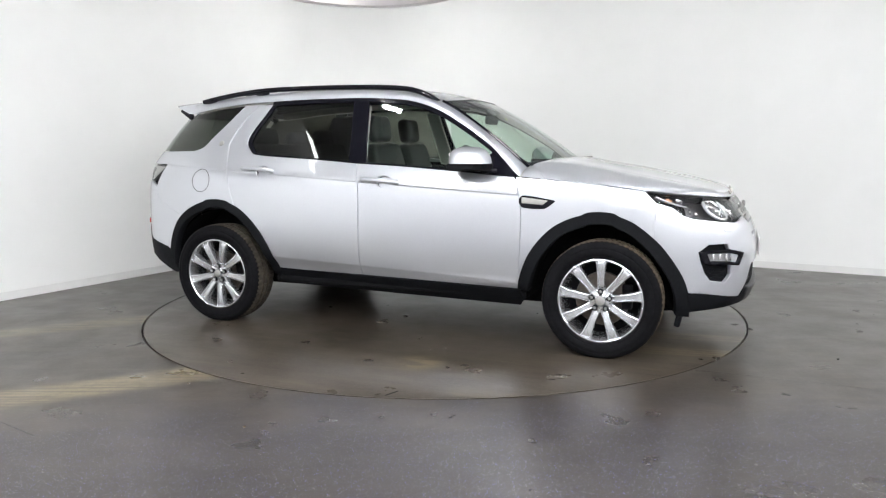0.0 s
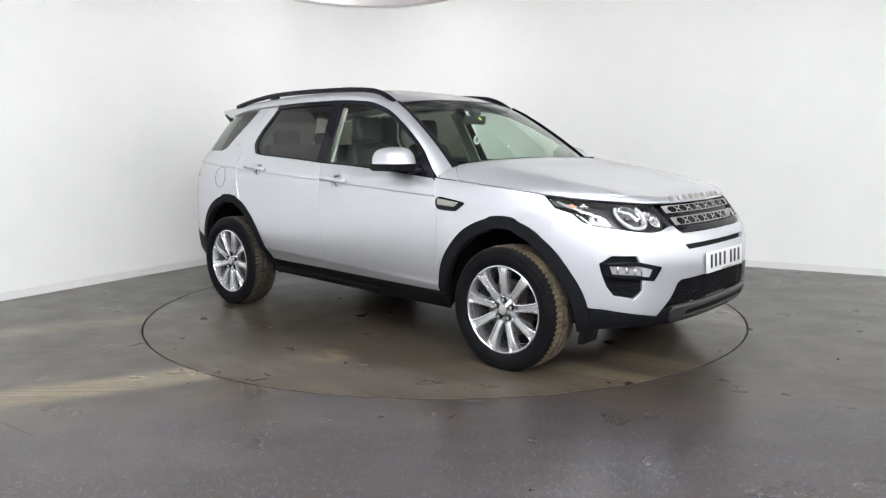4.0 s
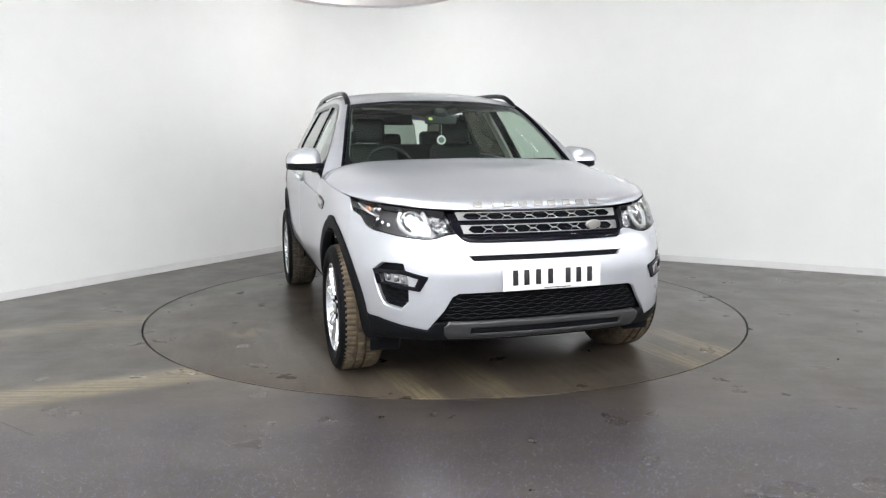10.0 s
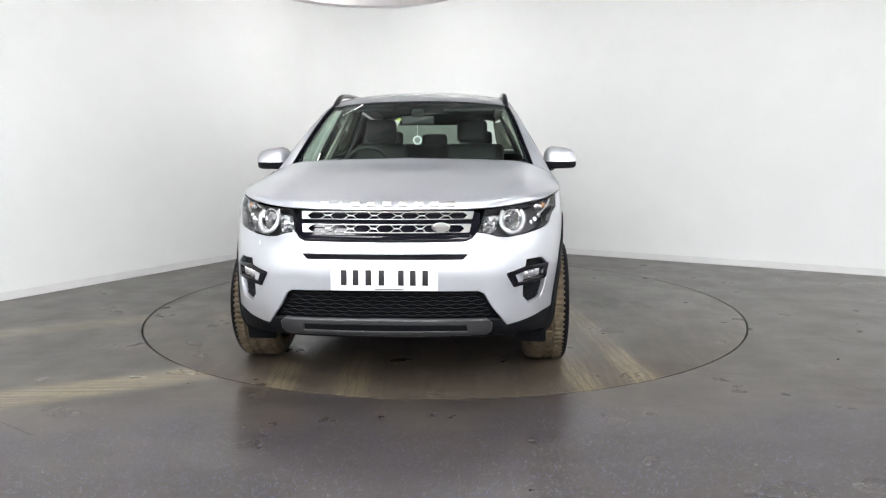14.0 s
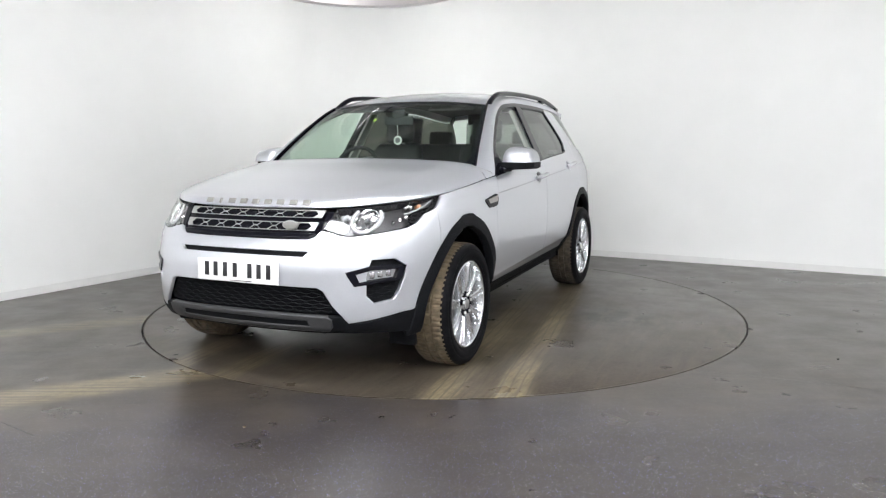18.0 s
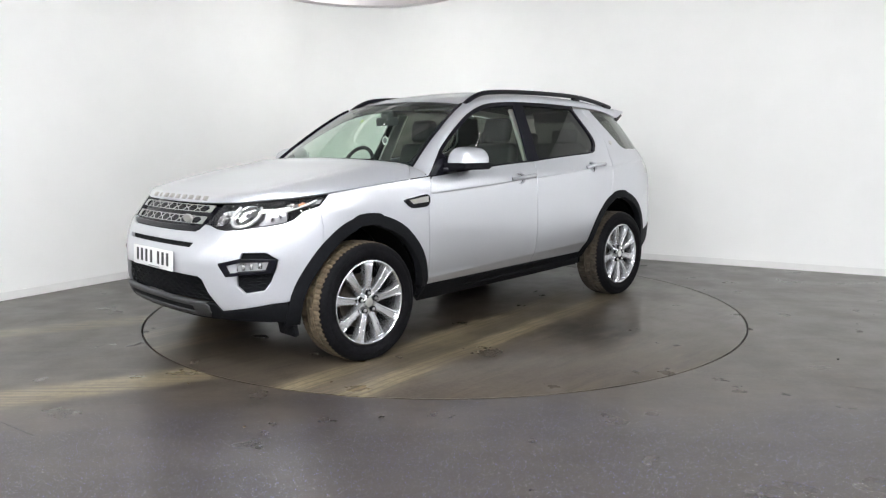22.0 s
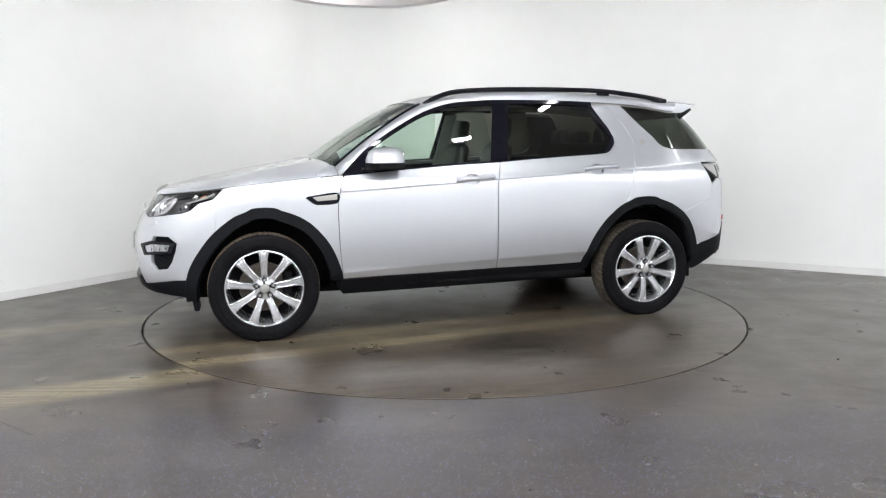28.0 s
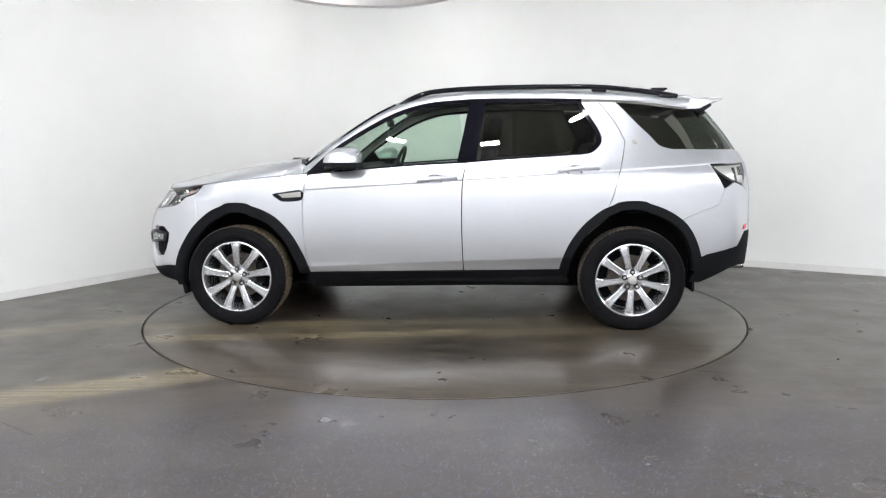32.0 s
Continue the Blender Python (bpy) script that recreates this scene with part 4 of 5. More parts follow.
def glazing():
    # glass and black trims of the sides
    pair("front_side_window", np.vstack([sc(DLO_TOP[:7] + [(-0.185, 1.559)]), side([(-0.232, 1.14)]), sc(BELT_F)[::-1]]), GLASS_FRONT, car, "clear front side window", off=-0.012, depth=0.004, cell=0.05)
    rear = np.vstack([sc([(-0.27, 1.565), (-0.333, 1.567), (-0.724, 1.568), (-1.03, 1.560)]), sc(BELT_R[::-1])])
    pair("rear_side_window", rear, GLASS_DARK, car, "dark tinted rear door window", off=-0.012, depth=0.004, cell=0.05)
    qw = np.vstack([sc([(-1.27, 1.549), (-1.37, 1.436), (-1.485, 1.318), (-1.545, 1.252), (-1.63, 1.224)]), side([(-1.84, 1.222), (-2.09, 1.224), (-2.01, 1.335), (-1.86, 1.488), (-1.55, 1.524)])])
    pair("quarter_window", qw, GLASS_DARK, car, "dark tinted quarter window", off=-0.003, depth=0.004, cell=0.05)
    # black frame line above the windows and the window dividers
    dt = sc(DLO_TOP[:10])
    frame_poly = np.vstack([dt + np.array((0, 0.012)), (dt + np.array((0, -0.016)))[::-1]])
    pair("window_frame", frame_poly, GLOSS_BLACK, car, "gloss black window frame", off=0.002, depth=0.016, gap=0, cell=0.05)
    pillar = side([(-0.258, 1.556), (-0.215, 1.32), (-0.178, 1.136), (-0.308, 1.146), (-0.338, 1.35), (-0.376, 1.562)])
    pair("door_pillar", pillar, GLOSS_BLACK, car, "gloss black pillar between the doors", off=0.001, depth=0.014, gap=0, cell=0.05)
    tri = side([(0.85, 1.062), (0.755, 1.155), (0.69, 1.215), (0.665, 1.20), (0.615, 1.085)])
    pair("mirror_sail", tri, GLOSS_BLACK, car, "gloss black triangle at the mirror foot", off=0.001, depth=0.012, gap=0.0, cell=0.04)
    back = sc([(-1.03, 1.552), (-1.085, 1.455), (-1.130, 1.38), (-1.158, 1.31), (-1.150, 1.262), (-1.10, 1.212)])
    pair("window_edge", np.vstack([back, (back + np.array((-0.032, 0.004)))[::-1]]), GLOSS_BLACK, car, "gloss black window edge", off=-0.002, depth=0.012, gap=0, cell=0.04)
    belt = np.vstack([sc(BELT_F)[:-1], sc(BELT_R[:5])])
    pair("belt_trim", np.vstack([belt + np.array((0, 0.007)), (belt + np.array((0, -0.003)))[::-1]]), GLOSS_BLACK, car, "gloss black waist strip", off=0.003, depth=0.012, gap=0, cell=0.05)


glazing()


def wheel(turn, dusty):
    """A wheel whose outer face looks to +y; turn: degrees by which the rim is turned."""
    w = new("wheel")
    w.parent = car
    spin = pose(0, 0, 0, 0, turn, 0)

    def flat_foot(bm):
        for v in bm.verts:
            v.co.z = max(v.co.z, 0.001 - HUB_Z)
        return bm

    def spun(bm):
        bmesh.ops.transform(bm, matrix=spin, verts=bm.verts)
        return bm

    wall = [(0.246, -0.012), (0.250, 0.006), (0.256, 0.014), (0.264, 0.018), (0.267, 0.0170), (0.271, 0.0200), (0.290, 0.0240), (0.308, 0.0240), (0.311, 0.0220), (0.315, 0.0230), (0.330, 0.0190), (0.341, 0.0110), (0.349, -0.001), (0.352, -0.012)]
    part("tyre", flat_foot(lathe(wall, 84)), RUBBER, w, "black tyre sidewall")
    tread = [(0.334, 0.011), (0.345, 0.003), (0.3515, -0.006), (0.3545, -0.018), (0.3560, -0.038), (0.3555, -0.058), (0.346, -0.060), (0.346, -0.069), (0.356, -0.071), (0.356, -0.105), (0.346, -0.107), (0.346, -0.116),
             (0.355, -0.118), (0.354, -0.150), (0.350, -0.185), (0.338, -0.205), (0.30, -0.225), (0.25, -0.215)]
    wave = lambda i, k: -0.007 if (i % 3 == 0 and k in (1, 2, 3, 4, 13, 14)) else (-0.006 if (i % 6 == 1 and k in (8, 9)) else 0)
    part("tread", flat_foot(lathe(tread, 216, wave=wave)), TREAD if dusty else TREAD_DARK, w, "brown dusty tyre tread" if dusty else "worn tyre tread with some dust", 20)
    bm = lathe([(0.2505, 0.002), (0.2495, 0.010), (0.244, 0.012), (0.239, 0.007), (0.235, -0.008), (0.228, -0.03), (0.218, -0.12), (0.228, -0.2)], 84)
    for i in range(9):
        a = 2 * math.pi * i / 9 + math.pi / 2
        rows = []
        for r, hw, y in ((0.036, 0.013, -0.016), (0.060, 0.0215, -0.012), (0.078, 0.0240, -0.008), (0.10, 0.0225, -0.004), (0.14, 0.0235, 0.001), (0.18, 0.0265, 0.005), (0.212, 0.0305, 0.007), (0.228, 0.0350, 0.006), (0.238, 0.0430, 0.003)):
            d = 0.045
            sec = [(-hw, y - d), (-hw, y - 0.014), (-hw * 0.86, y - 0.002), (-hw * 0.70, y), (-hw * 0.50, y - 0.011), (hw * 0.50, y - 0.011), (hw * 0.70, y), (hw * 0.86, y - 0.002), (hw, y - 0.014), (hw, y - d)]
            rows.append([bm.verts.new((r * math.cos(a) - t * math.sin(a), yy, r * math.sin(a) + t * math.cos(a))) for t, yy in sec])
        for p, q in zip(rows, rows[1:]):
            for k in range(9):
                bm.faces.new((p[k], p[k + 1], q[k + 1], q[k]))
    bmesh.ops.recalc_face_normals(bm, faces=bm.faces)
    part("rim", spun(bm), RIM_METAL, w, "silver nine-spoke alloy rim", 30)
    hub = lathe([(0.030, 0.002), (0.033, -0.008), (0.046, -0.014), (0.070, -0.017), (0.077, -0.026), (0.078, -0.06)], 40)
    part("hub", hub, RIM_METAL, w, "silver wheel hub", 30)
    part("centre_cap", lathe([(0.0001, 0.0065), (0.018, 0.0055), (0.026, 0.003), (0.029, -0.003)], 32), SILVER_TRIM, w, "plain silver centre cap")
    for i in range(5):
        a = 2 * math.pi * i / 5 + math.pi / 2
        at = (0.055 * math.cos(a), -0.002, 0.055 * math.sin(a))
        nut = lathe([(0.0001, 0.010), (0.006, 0.010), (0.0095, 0.005), (0.0095, -0.014)], 6)
        bmesh.ops.translate(nut, verts=nut.verts, vec=at)
        n = part("wheel_nut", spun(nut), SILVER_TRIM, w, "dark chrome wheel nut")
        cup = lathe([(0.0095, -0.004), (0.0105, 0.003), (0.0165, 0.003), (0.0172, -0.016)], 16)
        bmesh.ops.translate(cup, verts=cup.verts, vec=at)
        part("nut_cup", spun(cup), GLOSS_BLACK, n, "dark nut recess")
    part("brake_disc", lathe([(0.07, -0.075), (0.158, -0.075), (0.160, -0.080), (0.160, -0.10), (0.07, -0.10)], 48), DISC_METAL, w, "worn steel brake disc")
    part("brake_caliper", block((0.06, 0.05, 0.15), (-0.145, -0.085, 0.02), 0.012), GAP_BLACK, w)
    part("wheel_inner", lathe([(0.0001, -0.15), (0.22, -0.15)], 32), GAP_BLACK, w, "dark wheel inner side")
    return w


def wheels():
    for x, y, turn, dusty, flip in ((1.3705, 0.934, 0, True, 0), (-1.3705, 0.938, 216, False, 0), (1.3705, -0.934, 0, True, 180), (-1.3705, -0.938, 144, False, 180)):
        wheel(turn, dusty).matrix_basis = pose(x, y, HUB_Z, 0, 0, flip)
    for x in (1.3705, -1.3705):
        for s in (1, -1):
            rows = []
            for a in np.linspace(-4, 184, 30):
                r = 0.458
                rows.append([(x + r * math.cos(radians(a)), s * y, HUB_Z + r * math.sin(radians(a))) for y in (0.845, 0.75, 0.58)])
            rows = [[(p[0], p[1], max(p[2], 0.24)) for p in r] for r in rows]
            loft("arch_liner", rows, GAP_BLACK, "dark wheel arch liner", car)
            disc = [(x + 0.46 * math.cos(radians(a)), s * 0.57, max(0.24, HUB_Z + 0.46 * math.sin(radians(a)))) for a in np.linspace(-15, 195, 30)]
            link_mesh("arch_wall", disc, [tuple(range(30))], GAP_BLACK, car)
    part("underbody", block((3.6, 1.14, 0.12), (-0.05, 0, 0.29), 0.03), GAP_BLACK, car, "dark underbody")
    part("floor_pan", block((1.85, 1.66, 0.06), (-0.02, 0, 0.33), 0.02), GAP_BLACK, car)


wheels()


# ---- fittings of the car ----
def on_skin(path, off):
    """Points of the left side from (u, z) pairs."""
    return [tuple(skin(u, z, off)) for u, z in path]


def mirrored(pts):
    return [(p[0], -p[1], p[2]) for p in pts]


def lamps():
    lens = np.vstack([nose([(0.456, 0.832), (0.50, 0.826), (0.55, 0.810), (0.60, 0.804), (0.68, 0.812)]), side([(1.895, 0.832), (1.858, 0.838), (1.803, 0.857), (1.75, 0.900), (1.672, 0.926), (1.612, 0.985)]),
                      HOOD_EDGE[(HOOD_EDGE[:, 0] < ux(1.62, 0.985)) & (HOOD_EDGE[:, 0] > uy(0.47, 0.934))][::-1] - np.array((0, 0.002))])
    lens = ccw(lens)
    c = np.array((uy(0.645, 0.895), 0.892))
    for flip in (False, True):
        m = mirrored if flip else (lambda p: p)
        h = panel("headlight", inset(lens, 0.004), LAMP_GREY, car, "clear headlight with a dark housing and a white ring", flip, off=-0.060, depth=0.02, gap=0, cell=0.03)
        wall = dense(lens, 0.02)
        rows = [m(on_skin(np.vstack([wall, wall[:1]]), o)) for o in (-0.004, -0.065)]
        loft("lamp_wall", rows, LAMP_DARK, "dark lamp edge", h)
        panel("lens", lens, LENS, h, "clear lens", flip, off=-0.002, depth=0.004, gap=0.001, cell=0.03).visible_shadow = False
        ring = [(c[0] + 0.078 * math.cos(a), c[1] + 0.064 * math.sin(a)) for a in np.linspace(radians(140), radians(400), 40)]
        part("light_ring", tube(m(on_skin(ring, -0.026)), 0.0105, 8), LAMP_WHITE, h, "white light ring")
        rim = [(c[0] + 0.064 * math.cos(a), c[1] + 0.053 * math.sin(a)) for a in np.linspace(0, 2 * math.pi, 32, endpoint=False)]
        part("bezel", tube(m(on_skin(rim, -0.034)), 0.006, 8, closed=True), CHROME, h, "chrome bezel")
        bowl = [m(on_skin([(c[0] + 1.22 * r * math.cos(a), c[1] + r * math.sin(a)) for a in np.linspace(0, 2 * math.pi, 33)], o)) for r, o in ((0.050, -0.034), (0.046, -0.048), (0.034, -0.056), (0.001, -0.058))]
        loft("reflector", bowl, BOWL, "chrome reflector bowl", h)
        c2 = (uy(0.525, 0.872), 0.874)
        bowl = [m(on_skin([(c2[0] + r * math.cos(a), c2[1] + r * math.sin(a)) for a in np.linspace(0, 2 * math.pi, 25)], o)) for r, o in ((0.040, -0.030), (0.036, -0.045), (0.022, -0.055), (0.001, -0.057))]
        loft("inner_bowl", bowl, BOWL, "chrome main beam bowl", h)
        bm = bmesh.new()
        p = m([tuple(skin(c[0], c[1] + 0.004, -0.046))])[0]
        bmesh.ops.create_icosphere(bm, subdivisions=3, radius=0.013, matrix=Matrix.Translation(p))
        part("bulb_cover", bm, LAMP_GREY, h, "grey bulb cover")
        # running light that sweeps back along the wing, with small reflectors
        sweep = np.vstack([side([(1.84, 0.908), (1.79, 0.920), (1.72, 0.942), (1.665, 0.966)])])
        part("light_bar", tube(m(on_skin(curve(sweep, 0.02), -0.028)), 0.0048, 8, flat=1.2), LAMP_WHITE, h, "white light bar")
        for (px_, pz), r, material, name in (((uy(0.515, 0.875), 0.876), 0.022, BOWL, "inner_reflector"), ((uy(0.545, 0.905), 0.905), 0.020, LAMP_WHITE, "inner_lamp"), ((ux(1.80, 0.94), 0.945), 0.020, BOWL, "side_reflector"), ((ux(1.745, 0.94), 0.945), 0.017, AMBER, "indicator")):
            for k in range(3):
                q = m([tuple(skin(px_ + (k - 1) * r * 0.9, pz + (k % 2) * 0.008, -0.040))])[0]
                part(name, block((0.022, r, r * 1.1), q, 0.005, (0, 0, 20 * k)), material, h)
        rng = random.Random(7)
        for k in range(14):
            fx, fz = (uy(0.485 + 0.009 * k, 0.85), 0.842 + 0.006 * (k % 5) + 0.004 * k) if k < 8 else (ux(1.88 - 0.028 * (k - 8), 0.9), 0.872 + 0.011 * (k - 8))
            q = m([tuple(skin(fx, fz, -0.046))])[0]
            part("reflector_facet", block((0.012, 0.017, 0.020), q, 0.003, (rng.uniform(-30, 30), rng.uniform(-30, 30), rng.uniform(-40, 40))), BOWL if k % 3 else CHROME, h)
        # headlamp washer cover
        w = nose([(0.648, 0.752), (0.70, 0.752), (0.70, 0.778), (0.648, 0.778)])
        panel("washer_cover", w, PAINT, car, "", flip, off=0.003, depth=0.008, gap=0, cell=0.02)
        # fog lamp
        fog = inset(ccw(nose([(0.818, 0.642), (0.782, 0.684), (0.700, 0.684), (0.682, 0.60), (0.681, 0.502), (0.712, 0.460), (0.776, 0.474), (0.797, 0.520), (0.812, 0.59)])), -0.006)
        f = panel("fog_light", fog, BLACK_PLASTIC, car, "fog light in a black recess", flip, off=-0.028, depth=0.012, gap=0, cell=0.02)
        fogw = ccw(nose([(0.818, 0.642), (0.782, 0.684), (0.700, 0.684), (0.682, 0.60), (0.681, 0.502), (0.712, 0.460), (0.776, 0.474), (0.797, 0.520), (0.812, 0.59)]))
        fogw = dense(fogw, 0.02)
        loft("recess_wall", [m(on_skin(np.vstack([fogw, fogw[:1]]), o)) for o in (-0.004, -0.03)], PAINT, "", f)
        fr = nose([(0.816, 0.646), (0.70, 0.654), (0.597, 0.626), (0.601, 0.612), (0.633, 0.553), (0.70, 0.562), (0.801, 0.574)])
        hole = nose([(0.792, 0.632), (0.70, 0.632), (0.640, 0.614), (0.655, 0.574), (0.70, 0.582), (0.782, 0.588)])
        panel("fog_frame", fr, GLOSS_BLACK, f, "gloss black frame", flip, off=0.008, depth=0.03, gap=0, cell=0.02, holes=[hole], soft=0.004)
        panel("fog_bowl", inset(ccw(hole), -0.006), LAMP_WHITE, f, "silver lamp bowl", flip, off=-0.022, depth=0.003, gap=0, cell=0.02)
        panel("fog_lens", inset(ccw(hole), -0.004), LENS, f, "clear lens", flip, off=-0.004, depth=0.003, gap=0, cell=0.02).visible_shadow = False
        for k in range(4):
            q = m([tuple(skin(uy(0.675 + 0.030 * k, 0.60), 0.600 + 0.004 * k, -0.016))])[0]
            part("fog_reflector", block((0.012, 0.027, 0.034), q, 0.004, (0, 0, 15 * (k % 2))), CHROME, f)
        for k in range(5):
            z = 0.490 + 0.016 * k
            rib = [(uy(y, z + 0.004 * math.sin(y * 120 + 3.1 * k)), z + 0.004 * math.sin(y * 120 + 3.1 * k)) for y in np.linspace(0.692, 0.785, 12)]
            part("mesh_rib", tube(m(on_skin(rib, -0.024)), 0.0035, 6), BLACK_PLASTIC, f)
        # tail lamp
        tl = side([(-1.888, 1.120), (-2.00, 1.122), (-2.135, 1.128), (-2.145, 0.974), (-2.105, 0.985), (-2.04, 1.012), (-1.97, 1.055)])
        t = panel("tail_light", tl, GREY_TRIM, car, "clear and red tail light with dark edges", flip, off=-0.012, depth=0.02, gap=0, cell=0.03)
        panel("tail_lens", side([(-1.912, 1.110), (-2.132, 1.120), (-2.141, 0.988), (-2.045, 1.020), (-1.975, 1.060)]), SILVER_TRIM, t, "pale lamp body", flip, off=-0.006, depth=0.01, gap=0, cell=0.03)
        panel("tail_bar", side([(-2.04, 1.10), (-2.065, 1.10), (-2.085, 1.005), (-2.065, 1.012)]), LAMP_DARK, t, "", flip, off=-0.003, depth=0.006, gap=0, cell=0.03)
        panel("tail_side", side([(-2.09, 1.105), (-2.135, 1.108), (-2.14, 1.045), (-2.095, 1.05)]), LAMP_DARK, t, "dark lens edge", flip, off=-0.003, depth=0.006, gap=0, cell=0.03)
        panel("tail_cover", tl, LENS, t, "clear cover", flip, off=0.0, depth=0.004, gap=0.001, cell=0.04).visible_shadow = False
        panel("rear_reflector", side([(-2.14, 0.675), (-2.17, 0.68), (-2.17, 0.712), (-2.15, 0.705)]), RED_LENS, car, "red rear reflector", flip, off=0.008, depth=0.012, gap=0, cell=0.03)


lamps()


def nose_trim():
    back = both(np.vstack([nose([(0, 0.776), (0.405, 0.780), (0.437, 0.796), (0.462, 0.83), (0.468, 0.93)]), nose([(0.25, 0.926), (0, 0.925)])]))
    g = panel("grille", back, GLOSS_BLACK, car, "gloss black grille with two silver honeycomb bars", off=-0.022, depth=0.02, gap=0, cell=0.03)
    low = both(nose([(0, 0.789), (0.398, 0.792), (0.424, 0.805), (0.432, 0.820), (0, 0.817)]))
    panel("grille_lip", low, GLOSS_BLACK, g, "gloss black lower lip", off=-0.002, depth=0.02, gap=0, cell=0.03, soft=0.008)
    for z0, z1, w in ((0.8895, 0.9265, 0.428), (0.828, 0.868, 0.415)):
        zm, hh = (z0 + z1) / 2, (z1 - z0) / 2
        holes = []
        n = 7
        for k in range(n):
            c = -w + 0.012 + (2 * w - 0.024) * (k + 0.5) / n
            hp = (w - 0.012) / n
            a, b = hp * 0.77, hp * 0.42
            h = hh - 0.0029
            hexa = [(c - a, zm - h * 0.1), (c - b, zm - h), (c + b, zm - h), (c + a, zm - h * 0.1), (c + a, zm + h * 0.1), (c + b, zm + h), (c - b, zm + h), (c - a, zm + h * 0.1)]
            shapes = [hexa]
            if k:
                d = c - hp
                for q in (1, -1):
                    shapes.append([(d - hp * 0.52, zm + q * h), (d + hp * 0.52, zm + q * h), (d + hp * 0.20, zm + q * h * 0.14), (d - hp * 0.20, zm + q * h * 0.14)])
            for shape in shapes:
                holes.append(np.array([(math.copysign(uy(abs(y), z), y), z) for y, z in shape]))
        bar = both(nose([(0, z0), (w, z0 + 0.002), (w + 0.008, z1), (0, z1)]))
        panel("grille_bar", bar, SILVER_TRIM, g, "satin silver honeycomb bar", off=-0.003, depth=0.005, gap=0, cell=0.02, holes=holes, soft=0.001)
    bm = lathe([(0.0001, 0.006), (0.80, 0.005), (0.92, 0.003), (1.0, -0.004)], 32)
    p = skin(uy(0.275, 0.848), 0.848, 0.006)
    bmesh.ops.transform(bm, matrix=pose(*p, 0, 0, -82) @ Matrix.Diagonal((0.046, 1, 0.024, 1)), verts=bm.verts)
    badge = part("badge", bm, SILVER_TRIM, car, "plain silver oval badge")
    bm = lathe([(0.0001, 0.0085), (0.80, 0.0075), (0.84, 0.003)], 32)
    bmesh.ops.transform(bm, matrix=pose(*p, 0, 0, -82) @ Matrix.Diagonal((0.046, 1, 0.024, 1)), verts=bm.verts)
    part("badge_face", bm, VENT_SILVER, badge, "darker grey oval face")
    # lower mesh
    opening = both(np.vstack([nose([(0, 0.395), (0.60, 0.395), (0.605, 0.43), (0.54, 0.50), (0.50, 0.556), (0, 0.558)])]))
    m = panel("lower_grille", opening, BLACK_PLASTIC, car, "black lower mesh grille", off=-0.045, depth=0.01, gap=0, cell=0.05)
    for r in range(7):
        z = 0.420 + 0.0185 * r
        w = 0.525 - 0.075 * max(0, (z - 0.45) / 0.09)
        pts = []
        for k in range(61):
            y = -w + 2 * w * k / 60
            zz = z + 0.0045 * math.sin(2 * math.pi * (y / 0.075 + 0.5 * (r % 2)))
            pts.append(tuple(skin(math.copysign(uy(abs(y), zz), y), zz, -0.022)))
        part("mesh_bar", tube(pts, 0.0042, 6), BLACK_PLASTIC, m)
    skid = both(nose([(0, 0.316), (0.50, 0.320), (0.525, 0.345), (0.528, 0.385), (0.505, 0.404), (0, 0.406)]))
    slot = both(nose([(0, 0.345), (0.405, 0.347), (0.40, 0.377), (0, 0.379)]))
    panel("skid_trim", skid, GREY_TRIM, car, "satin grey lower front trim", off=0.009, depth=0.03, gap=0, cell=0.03, holes=[slot], soft=0.008)
    # number plate with plain bars
    p = tagged(part("number_plate", block((0.006, 0.522, 0.116), (2.234, 0.005, 0.612), 0.003, (0, -3, 0)), PLATE_WHITE, car), "white front number plate with plain black bars")
    xs = [-0.196, -0.138, -0.076, -0.012, 0.082, 0.140, 0.200]
    for y in xs:
        part("bar", block((0.002, 0.028, 0.074), (2.2382, y + 0.005, 0.617), 0.001, (0, -3, 0)), PLATE_INK, p)
    part("small_bar", block((0.002, 0.14, 0.004), (2.2404, 0.03, 0.562), 0.0005, (0, -3, 0)), GREY_TRIM, p)


nose_trim()


def bonnet_bars():
    """Raised silver bars, where a name stands on the bonnet's front edge."""
    tree = bpy.data.objects["bonnet"].data
    pts = np.array([v.co[:] for v in tree.vertices])
    for k in range(9):
        y = -0.318 + 0.0795 * k
        near = pts[(np.abs(pts[:, 1] - y) < 0.02) & (pts[:, 0] > 1.85)]
        tip = near[np.argmax(near[:, 0]), 2]
        near = near[near[:, 2] >= tip]
        near = near[np.argsort(near[:, 2])]
        x0, xm, x1 = np.interp([0.948, 0.956, 0.964], near[:, 2], near[:, 0])
        lean = min(30.0, math.degrees(math.atan2(x0 - x1, 0.016)))
        w = 0.012 if k == 1 else 0.044
        part("letter_bar", block((0.008, w, 0.028), (xm + 0.004, y, 0.960), 0.002, (0, -lean, 0)), VENT_SILVER, car, "plain silver bar in place of a letter")


bonnet_bars()


